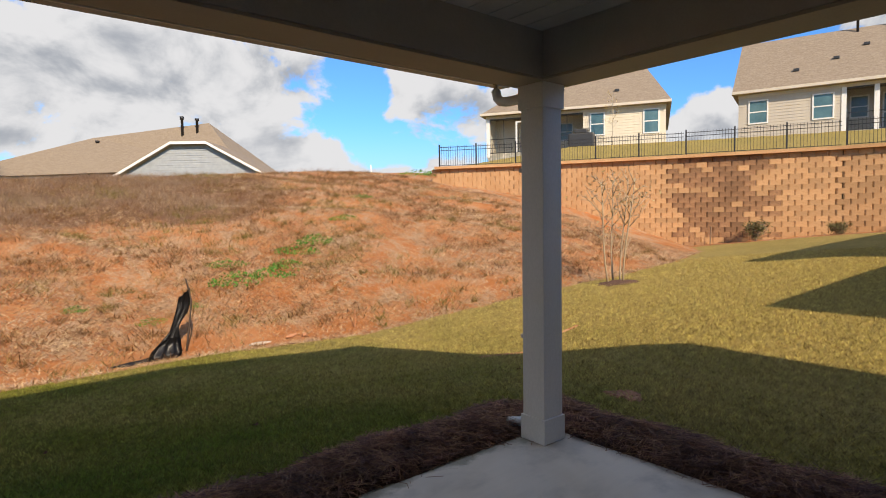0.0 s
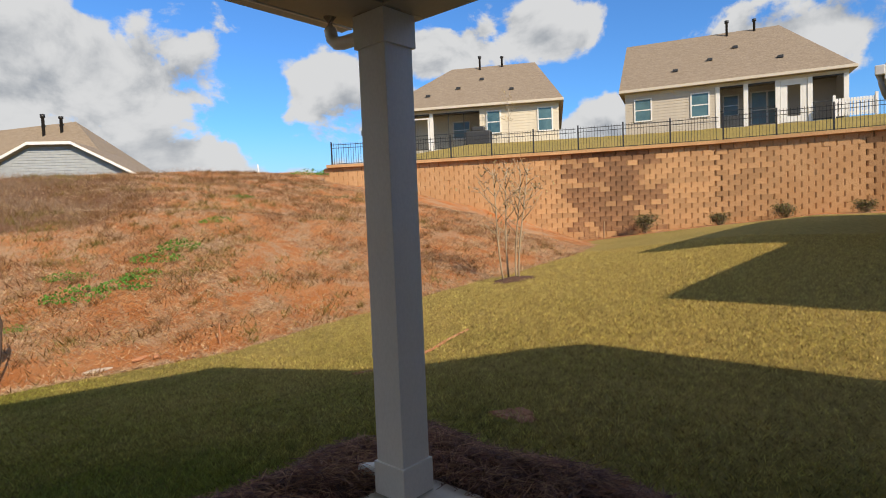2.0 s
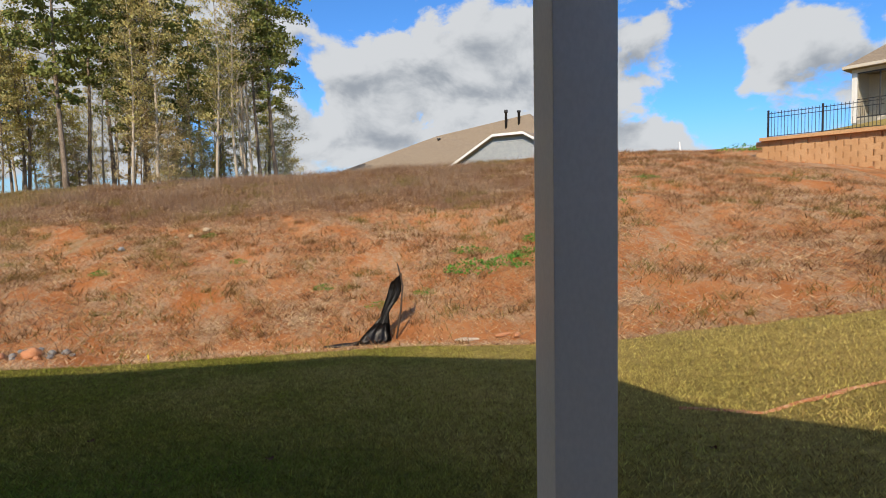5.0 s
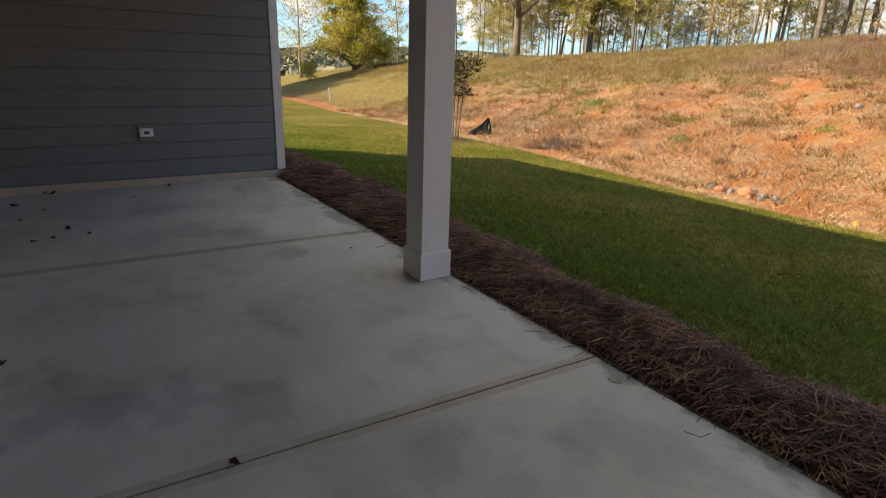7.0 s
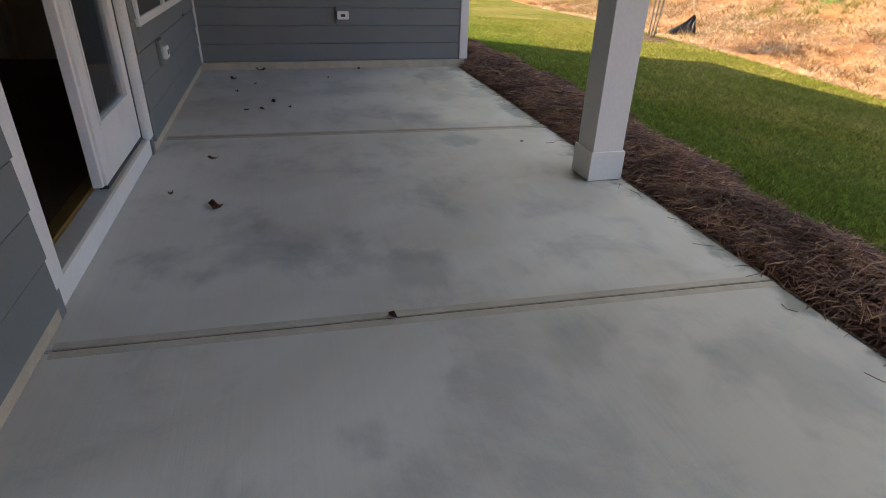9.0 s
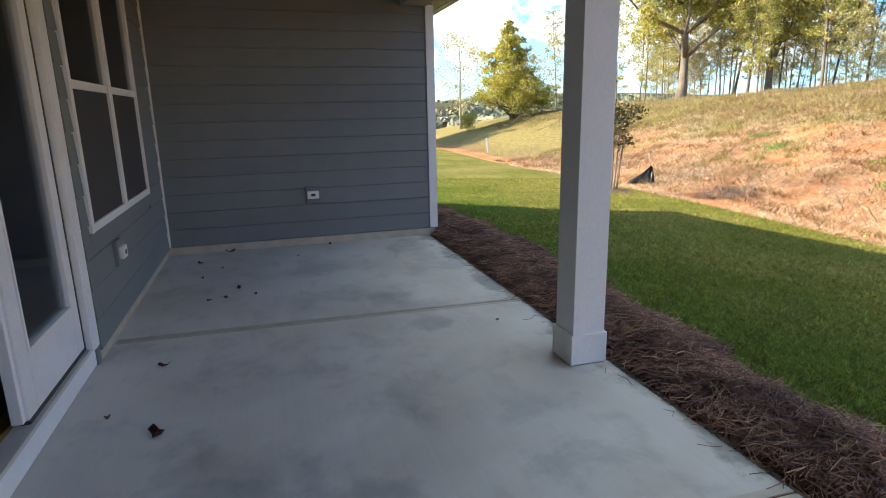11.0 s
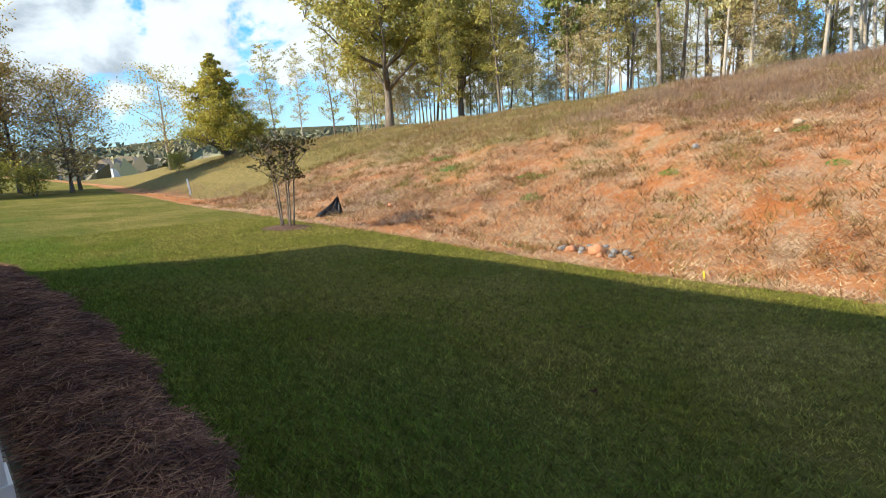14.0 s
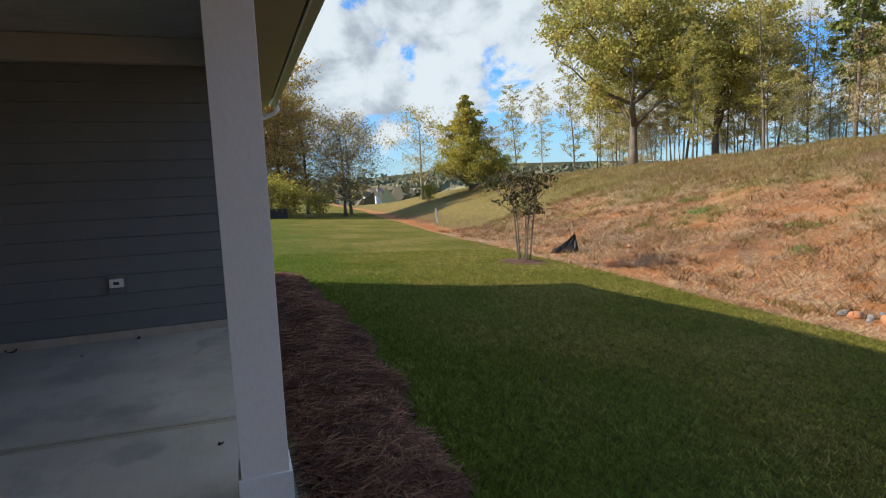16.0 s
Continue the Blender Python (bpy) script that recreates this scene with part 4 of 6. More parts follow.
def bed_depth(x, y):
    """1 in the middle of the bed, 0 at its edges, below 0 outside."""
    north = np.interp(x, [p[0] for p in BED], [p[1] for p in BED], right=0.2)
    inner = np.where(x < WX, 0.13, SLAB_N + 0.05)
    a = np.minimum(y - inner, north + 0.05 * np.sin(x * 5) + 0.03 * np.sin(x * 13) - y) / 0.3
    a = np.minimum(a, (x - WEST + 0.25) / 0.2)
    a = np.where(x > SLAB_E, -1, a)
    b = np.minimum(x - SLAB_E, 0.80 + 0.05 * np.sin(y * 6) - x) / 0.22
    b = np.minimum(b, np.minimum(0.45 - y, y + 3.2) / 0.2)
    return np.maximum(a, b)


def bed_z(x, y):
    d = np.clip(bed_depth(x, y), 0, 1)
    return -0.040 + 0.115 * np.sqrt(d) + 0.025 * np.sin(x * 9 + y * 5) * np.sin(y * 14 - x * 4) * d


def build_bed():
    xs, ys = np.arange(WEST - 0.3, 0.95, 0.05), np.arange(-3.3, 1.0, 0.045)
    X, Y = np.meshgrid(xs, ys, indexing="ij")
    keep = (bed_depth(X, Y) > -0.34) & ~((X < SLAB_E - 0.02) & (Y < SLAB_N - 0.01))
    Z = bed_z(X, Y) + rng.normal(0, 0.006, X.shape)
    idx = -np.ones(X.shape, int)
    idx[keep] = np.arange(keep.sum())
    q = np.stack([idx[:-1, :-1], idx[1:, :-1], idx[1:, 1:], idx[:-1, 1:]], -1).reshape(-1, 4)
    q = q[(q >= 0).all(1)]
    me = soup("mulch_bed", np.stack([X[keep], Y[keep], Z[keep]], -1).tolist(), q.tolist(), M["mulch_bed"])
    tagged(new("mulch_bed", me), "dark brown pine straw mulch bed beside the patio", "mulch", kind="structure")
    n = 105000
    x = rng.uniform(WEST - 0.3, 0.95, n * 3)
    y = rng.uniform(-3.0, 0.95, n * 3)
    ok = (bed_depth(x, y) > -0.05 + 0.12 * rng.random(n * 3)) & ~((x < SLAB_E) & (y < SLAB_N))
    x, y = x[ok][:n], y[ok][:n]
    n = len(x)
    p = np.stack([x, y, bed_z(x, y) + rng.uniform(0.0, 0.042, n)], 1)
    m = 60   # strays blown onto the slab
    stray = np.stack([rng.uniform(WX + 0.2, SLAB_E - 0.1, m), SLAB_N - 0.02 - np.abs(rng.normal(0, 0.07, m)), np.full(m, 0.006)], 1)
    p = np.concatenate([p, stray])
    n = len(p)
    a = rng.random(n) * 2 * math.pi
    L = rng.uniform(0.05, 0.12, n)
    d = np.stack([np.cos(a) * L, np.sin(a) * L, rng.normal(0, 0.016, n)], 1)
    bend = np.stack([-np.sin(a), np.cos(a), np.zeros(n)], 1) * rng.normal(0, 0.024, n)[:, None]
    bend[:, 2] += rng.uniform(0.0, 0.024, n)
    d[-m:] *= 0.55
    d[-m:, 2], bend[-m:, 2] = 0, 0.003
    w = np.stack([-np.sin(a), np.cos(a), np.full(n, 0.6)], 1) * 0.0015
    v = np.empty((n * 6, 3))
    v[0::6], v[1::6] = p - d - w, p - d + w
    v[2::6], v[3::6] = p + bend + w, p + bend - w
    v[4::6], v[5::6] = p + d + w, p + d - w
    k = np.arange(n)[:, None] * 6
    f = np.concatenate([k + np.array([0, 3, 2, 1]), k + np.array([3, 5, 4, 2])])
    ob = new("pine_straw", soup("pine_straw", v.tolist(), f.tolist(), M["pine_straw"]))
    tagged(ob, "loose brown pine needles covering the bed", "mulch", kind="stuff")


build_bed()


# ---- lawn blades ----
def build_lawn():
    n = 520000
    r = rng.random(n * 2)
    x = rng.uniform(-14, 12, n * 2)
    y = 0.3 + 7.2 * r ** 1.7
    y = np.where(x > 0.5, y - 3.3 * rng.random(n * 2) * (x > 0.8), y)
    near = np.exp(-np.hypot(x + 2, y) / 9)
    ok = (rng.random(n * 2) < near * 2.0) & (bed_depth(x, y) < -0.14 - 0.14 * rng.random(n * 2)) & (y < toe(x) - 0.05 + rng.normal(0, 0.18, n * 2)) & ~((x < SLAB_E + 0.4) & (y < 0.3)) & (y > -3.2)
    x, y = x[ok][:n], y[ok][:n]
    p = np.stack([x, y, ground_z(x, y) - 0.004], 1)
    ob = tri_blades(p, 0.030, 0.0042, 0.9, M["grass"], "lawn_grass")
    tagged(ob, "short green lawn grass turning straw-coloured", "grass", kind="stuff")


build_lawn()


# ---- fallen leaves on the slab ----
def build_dead_leaf(size, seed):
    r = random.Random(seed)
    bm = bmesh.new()
    n = 11
    ring, inner = [], []
    for k in range(n):
        a = 2 * math.pi * k / n
        rad = size * (0.55 + 0.45 * abs(math.sin(a * 2.5 + seed)))
        z = size * (0.25 + 0.25 * math.sin(a * 2 + seed)) * r.uniform(0.5, 1.3)
        ring.append(bm.verts.new((rad * math.cos(a), 0.6 * rad * math.sin(a), 0.004 + z)))
        inner.append(bm.verts.new((0.4 * rad * math.cos(a), 0.25 * rad * math.sin(a), 0.003 + 0.15 * size * r.random())))
    for k in range(n):
        bm.faces.new((inner[k], inner[(k + 1) % n], ring[(k + 1) % n], ring[k]))
    bm.faces.new(inner)
    bmesh.ops.solidify(bm, geom=bm.faces[:], thickness=0.002)
    return mesh_of("dead_leaf", bm, M["dead_leaf"])


leaf_meshes = [build_dead_leaf(0.058, 1), build_dead_leaf(0.04, 2), build_dead_leaf(0.025, 4)]
LEAVES = [(-3.35, -2.31, 0, 30), (-3.58, -2.56, 2, 0), (-4.13, -2.39, 1, 80), (-5.57, -2.03, 1, 10), (-5.34, -2.12, 2, 60), (-5.31, -2.24, 2, 130), (-5.36, -1.9, 2, 20),
          (-6.57, -2.41, 1, 50), (-6.3, -2.2, 2, 10), (-6.98, -2.16, 0, 100), (-6.52, -1.5, 2, 0), (-6.95, -1.13, 1, 0), (-2.2, -1.605, 2, 40), (-4.16, -0.32, 2, 140), (-6.0, -2.35, 2, 20)]
for lx, ly, k, turn in LEAVES:
    ob = new("dead_leaf", leaf_meshes[k])
    ob.matrix_basis = pose(lx, ly, 0.001, 0, 0, turn)
    tagged(ob, "curled dark brown dead leaf on the concrete", "leaf", "fallen leaves")
for lx, ly, turn in ((-7.8, 1.07, 20), (-2.6, 2.6, 60), (-1.2, 1.9, 10), (-4.6, 1.9, 100), (-3.5, 3.8, 30), (1.6, 1.5, 0)):
    ob = new("dead_leaf", leaf_meshes[0])
    ob.matrix_basis = pose(lx, ly, gz(lx, ly) + 0.015, 0, 0, turn) @ Matrix.Scale(0.55, 4)
    tagged(ob, "brown dead leaf lying in the lawn", "leaf", "lawn leaves")


# ---- block retaining wall ----
def along_wall(step, y_lo):
    """Places and headings at even steps along the face of the wall, from its buried end southwards."""
    out, carry = [], 0.0
    for (ax_, ay_), (bx, by) in zip(WALL_LINE, WALL_LINE[1:]):
        L = math.hypot(bx - ax_, by - ay_)
        d = carry
        while d < L:
            out.append((ax_ + (bx - ax_) * d / L, ay_ + (by - ay_) * d / L, math.atan2(by - ay_, bx - ax_)))
            d += step
        carry = d - L
    return [p for p in out if p[1] > y_lo]


BW, BH = 0.43, 0.2


def block_bm(bm, m, depth=0.24):
    """A split-face block: a proud middle with slanting flanks. Local x along the wall, -y towards the viewer."""
    w, h, c = BW / 2 - 0.003, BH / 2 - 0.0005, 0.055
    pts = [(-w, 0.0, -h), (-w, 0.0, h), (-w + c, -0.026, h), (-w + c, -0.026, -h), (w - 0.012, -0.026, -h), (w - 0.012, -0.026, h), (w, 0.0, -h), (w, 0.0, h)]
    v = [bm.verts.new(m @ Vector(p)) for p in pts]
    b = [bm.verts.new(m @ Vector((p[0], depth, p[2]))) for p in (pts[0], pts[1], pts[7], pts[6])]
    for f in ((v[0], v[3], v[2], v[1]), (v[3], v[4], v[5], v[2]), (v[4], v[6], v[7], v[5]), (v[1], v[2], v[5], v[7], b[2], b[1]), (v[0], b[0], b[3], v[6], v[4], v[3]), (v[0], v[1], b[1], b[0]), (v[6], b[3], b[2], v[7])):
        bm.faces.new(f)


def build_retaining_wall():
    wall = thing("retaining_wall", "tan split-face block retaining wall with dark water stains", "retaining wall", kind="structure")
    bm = bmesh.new()
    block_bm(bm, Matrix())
    bmesh.ops.recalc_face_normals(bm, faces=bm.faces[:])
    shared = mesh_of("block", bm, M["block"])
    stained = shared.copy()
    stained.materials[0] = M["wet_block"]
    rest, rest_wet = bmesh.new(), bmesh.new()
    rows, count = 18, 0
    r = random.Random(5)
    pts = along_wall(BW / 2, -7.0)
    for row in range(rows):
        z = WALL_TOP - 0.16 - BH * (row + 0.5)
        for k in range(row % 2, len(pts), 2):
            x, y, a = pts[k]
            nx, ny = math.sin(a), -math.cos(a)
            if gz(x + nx * 0.4, y + ny * 0.4) > z + BH * 0.6:
                continue
            off = 0.012 * (14 - row) + r.uniform(-0.012, 0.012)
            m = Matrix.Translation((x - nx * 0.0 + nx * (-off), y - ny * off, z)) @ Matrix.Rotation(a, 4, "Z")
            patch = math.exp(-((y - 7.7) / 1.6) ** 6) * (0.80 + 0.20 * math.sin(row * 0.9 + y * 2))
            wet = patch > r.uniform(0.12, 0.92)
            if 2.2 < y < 10.3 and count < 300 and row < 15:
                ob = new("block", stained if wet else shared)
                ob.parent = wall
                ob.matrix_basis = m
                count += 1
                continue
            block_bm(rest_wet if wet else rest, m)
    for b in (rest, rest_wet):
        bmesh.ops.recalc_face_normals(b, faces=b.faces[:])
    tagged(part("stained_courses", rest_wet, M["wet_block"], wall, "dark water-stained blocks"), kind="stuff")
    tagged(part("block_courses", rest, M["block"], wall), kind="stuff")
    cap = bmesh.new()
    core = bmesh.new()
    for (x0, y0), (x1, y1) in zip(WALL_LINE, WALL_LINE[1:]):
        a = math.atan2(y1 - y0, x1 - x0)
        L = math.hypot(x1 - x0, y1 - y0)
        for b, d in ((cap, (-0.02, L + 0.02, -0.07, 0.5, WALL_TOP - 0.155, WALL_TOP - 0.03)), (core, (0, L, 0.22, 0.5, -1.0, WALL_TOP - 0.16))):
            n0 = len(b.verts)
            box(b, *d)
            b.verts.ensure_lookup_table()
            bmesh.ops.transform(b, verts=b.verts[n0:], matrix=Matrix.Translation((x0, y0, 0)) @ Matrix.Rotation(a, 4, "Z"))
    part("cap_stones", cap, M["block"], wall, "rust-edged cap course")
    part("backing", core, M["wet_block"], wall)


build_retaining_wall()


# ---- black metal fence along the top of the wall ----
def build_fence():
    pan = 1.8
    pts = along_wall(pan, -6.0)
    proto = None
    for x, y, a in pts:
        nx, ny = math.sin(a), -math.cos(a)
        m = Matrix.Translation((x - nx * 0.75, y - ny * 0.75, WALL_TOP - 0.05)) @ Matrix.Rotation(a, 4, "Z")
        if proto is None:
            proto = thing("fence_panel", "black metal picket fence panel on the wall top", "fence", group="black picket fence")
            part("post", boxes((-0.03, 0.03, -0.03, 0.03, -0.1, 1.12), bev=0.004), M["black_metal"], proto)
            for z in (0.12, 0.83, 0.98):
                part("rail", boxes((0.03, pan - 0.03, -0.012, 0.012, z, z + 0.022)), M["black_metal"], proto)
            pk = boxes((-0.007, 0.007, -0.007, 0.007, 0.04, 1.06))
            me = mesh_of("picket", pk, M["black_metal"])
            for k in range(1, 16):
                ob = new("picket", me)
                ob.parent = proto
                ob.matrix_basis = Matrix.Translation((k * pan / 16, 0.0, 0))
            proto.matrix_basis = m
        else:
            copy_thing(proto, m)


build_fence()


# ---- houses ----
def far_house(label, left, right, zg, ze, deep, rise, hips, wall_mt, solids, windows, posts, name="house"):
    """A house seen from its garden side: x runs along its wall, y goes away from the viewer."""
    L = math.hypot(right[0] - left[0], right[1] - left[1])
    turn = math.degrees(math.atan2(right[1] - left[1], right[0] - left[0]))
    hs = thing(name, label, "house", at=(left[0], left[1], zg), turn=turn)
    H = ze - zg
    for a, b in solids:
        core = part("wall", boxes((a, b, 0.02, 0.14, -0.3, H)), wall_mt, hs)
        bm = bmesh.new()
        prism(bm, [(0.02, 0), (-0.018, 0), (0.0, 0.175), (0.02, 0.175)], "x", a, b)
        board = mesh_of("plank", bm, wall_mt)
        z = -0.3
        while z < H - 0.1:
            ob = new("plank", board)
            ob.parent = core
            ob.matrix_basis = Matrix.Translation((0, 0, z))
            z += 0.16
    part("back_wall", boxes((0, L, 1.9, 2.05, -0.3, H), (0, 0.14, 0.14, deep, -0.3, H), (L - 0.14, L, 0.14, deep, -0.3, H), (0, L, deep - 0.1, deep, -0.3, H)), wall_mt, hs)
    part("porch_floor", boxes((0.1, L - 0.1, 0.0, 1.9, -0.4, 0.05)), M["concrete"], hs)
    part("frieze", boxes((-0.02, L + 0.02, -0.03, 0.12, H - 0.3, H + 0.05)), M["pale_trim"], hs)
    o, ov = 0.35, 0.3
    rf = bmesh.new()
    ridge0, ridge1 = (hips[0] if hips[0] else -ov), L - (hips[1] if hips[1] else -ov)
    ym = deep / 2
    c = [rf.verts.new(p) for p in ((-ov, -o, H), (L + ov, -o, H), (L + ov, deep + o, H), (-ov, deep + o, H), (ridge0, ym, H + rise), (ridge1, ym, H + rise),
                                   (-ov, -o, H - 0.14), (L + ov, -o, H - 0.14), (L + ov, deep + o, H - 0.14), (-ov, deep + o, H - 0.14))]
    for f in ((0, 1, 5, 4), (1, 2, 5), (2, 3, 4, 5), (3, 0, 4), (0, 6, 7, 1), (1, 7, 8, 2), (2, 8, 9, 3), (3, 9, 6, 0), (6, 9, 8, 7)):
        rf.faces.new([c[i] for i in f])
    bmesh.ops.recalc_face_normals(rf, faces=rf.faces[:])
    roof = part("roof", rf, M["roof"], hs, "taupe shingle roof")
    part("gutter", boxes((-ov, L + ov, -o - 0.12, -o + 0.0, H - 0.13, H + 0.02), bev=0.01), M["pale_trim"], roof, "pale gutter")
    for fx, fs, tall in ((0.52, 0.92, 0.75), (0.66, 0.95, 0.55)):
        bm = bmesh.new()
        tube(bm, [(0, 0, -0.3), (0, 0, tall), (0, 0, tall + 0.02), (0, 0, tall + 0.16)], [0.07, 0.07, 0.12, 0.12], 8)
        vent = part("vent_pipe", bm, M["black_metal"], roof, "dark vent pipe")
        vent.matrix_basis = Matrix.Translation((L * fx, -o + (ym + o) * fs, H + rise * fs))
    for fx, fs in ((0.42, 0.42), (0.25, 0.28), (0.74, 0.30), (0.55, 0.62)):
        bv = part("roof_vent", boxes((-0.14, 0.14, -0.16, 0.12, -0.05, 0.10), bev=0.02), M["dark_plastic"], roof)
        bv.matrix_basis = Matrix.Translation((L * fx, -o + (ym + o) * fs, H + rise * fs))
    for a, b, z0, z1 in windows:
        w = part("window", boxes((a - 0.07, a, -0.06, 0.05, z0 - 0.07, z1 + 0.07), (b, b + 0.07, -0.06, 0.05, z0 - 0.07, z1 + 0.07), (a, b, -0.06, 0.05, z0 - 0.07, z0), (a, b, -0.06, 0.05, z1, z1 + 0.07),
                                 (a, b, -0.045, 0.03, (z0 + z1) / 2 - 0.03, (z0 + z1) / 2 + 0.03)), M["trim"], hs, "white window frame")
        part("pane", boxes((a, b, -0.028, -0.02, z0, (z0 + z1) / 2 - 0.03)), M["far_glass"], w)
        part("pane", boxes((a, b, -0.028, -0.02, (z0 + z1) / 2 + 0.03, z1)), M["far_glass"], w)
    for a in posts:
        part("post", boxes((a - 0.11, a + 0.11, -0.04, 0.16, -0.2, H - 0.3), bev=0.01), M["trim"], hs, "pale porch post")
    return hs, H, L


def screens(hs, H, spans, mid=True):
    for a, b in spans:
        n = max(1, round((b - a) / 0.9))
        w = (b - a) / n
        fr = [(a, b, 0.0, 0.05, H - 0.36, H - 0.31), (a, b, 0.0, 0.05, 0.04, 0.10)]
        fr += [(a + k * w - 0.02, a + k * w + 0.02, 0.0, 0.05, 0.1, H - 0.36) for k in range(1, n)]
        if mid:
            fr += [(a, b, 0.005, 0.045, 0.92, 0.96)]
        for d in fr:
            part("screen_bar", boxes(d), M["dark_plastic"], hs, "dark porch screen bar")
        part("window", boxes((a + 0.3, b - 0.3, 2.56, 2.59, 0.9, 2.0)), M["far_glass"], hs)
        part("screen", boxes((a, b, 0.022, 0.028, 0.1, H - 0.36)), M["far_screen"], hs, "dark porch screen")


h2, H2, L2 = far_house("greige single-storey house with a screened porch and shingle roof", (30.2, 11.4), (33.5, 1.2), 5.62, 8.17, 10.8, 3.95, (0, 2.3), M["greige"],
                       [(0, 4.66)], [(0.55, 1.37, 0.85, 2.0), (3.5, 4.32, 0.8, 2.0)], [4.79, 6.14, 7.62, 9.06, 10.62])
screens(h2, H2, [(4.9, 6.03), (6.25, 7.51), (9.17, 10.51)])
part("porch_door", boxes((7.75, 7.94, 0.0, 0.08, 0.05, H2 - 0.3), (8.76, 8.93, 0.0, 0.08, 0.05, H2 - 0.3), (7.94, 8.76, 0.0, 0.08, 1.95, H2 - 0.3), (7.94, 8.06, 0.01, 0.06, 0.06, 1.94), (8.64, 8.76, 0.01, 0.06, 0.06, 1.94), (8.06, 8.64, 0.01, 0.06, 0.06, 0.35)), M["trim"], h2, "white screen door")
h1, H1, L1 = far_house("cream single-storey house with a screened porch and shingle roof", (23.2, 24.2), (28.6, 14.8), 5.6, 8.14, 11.3, 3.72, (3.6, 1.45), M["cream"],
                       [(6.12, 10.84)], [(6.6, 7.34, 0.85, 2.1), (9.66, 10.42, 0.8, 2.1)], [0.11, 3.12])
for hs_, spans_ in ((h2, ((5.2, 5.9, 0.95, 2.0), (6.6, 7.3, 0.12, 2.05), (7.4, 8.1, 0.12, 2.05))), (h1, ((4.2, 5.2, 0.9, 1.9),))):
    for a, b, z0, z1 in spans_:
        zm = (z0 + z1) / 2
        w = part("porch_window", boxes((a - 0.07, a, 1.84, 1.897, z0 - 0.07, z1 + 0.07), (b, b + 0.07, 1.84, 1.897, z0 - 0.07, z1 + 0.07), (a, b, 1.84, 1.897, z0 - 0.07, z0), (a, b, 1.84, 1.897, z1, z1 + 0.07),
                                       (a, b, 1.85, 1.88, zm - 0.025, zm + 0.025)), M["trim"], hs_, "white framed window at the back of the porch")
        part("pane", boxes((a, b, 1.872, 1.88, z0, zm - 0.025)), M["far_glass"], w)
        part("pane", boxes((a, b, 1.872, 1.88, zm + 0.025, z1)), M["far_glass"], w)
screens(h1, H1, [(0.22, 3.0), (3.24, 6.1)])
part("porch_door", boxes((1.92, 2.02, -0.02, 0.05, 0.05, 2.0), (2.89, 2.99, -0.02, 0.05, 0.05, 2.0), (2.02, 2.89, -0.02, 0.05, 1.92, 2.0)), M["trim"], h1, "pale screen door frame")


def covered_grill(x, y, z, turn):
    bm = boxes((-0.75, 0.75, -0.3, 0.3, 0.0, 0.85), (-0.4, 0.4, -0.28, 0.28, 0.8, 1.1), bev=0.09)
    ob = whole("grill_cover", bm, M["dark_plastic"], "grill under a dark grey fabric cover", "grill")
    ob.matrix_basis = pose(x, y, z, 0, 0, turn)


covered_grill(25.3, 18.3, gz(25.3, 18.3), -60)


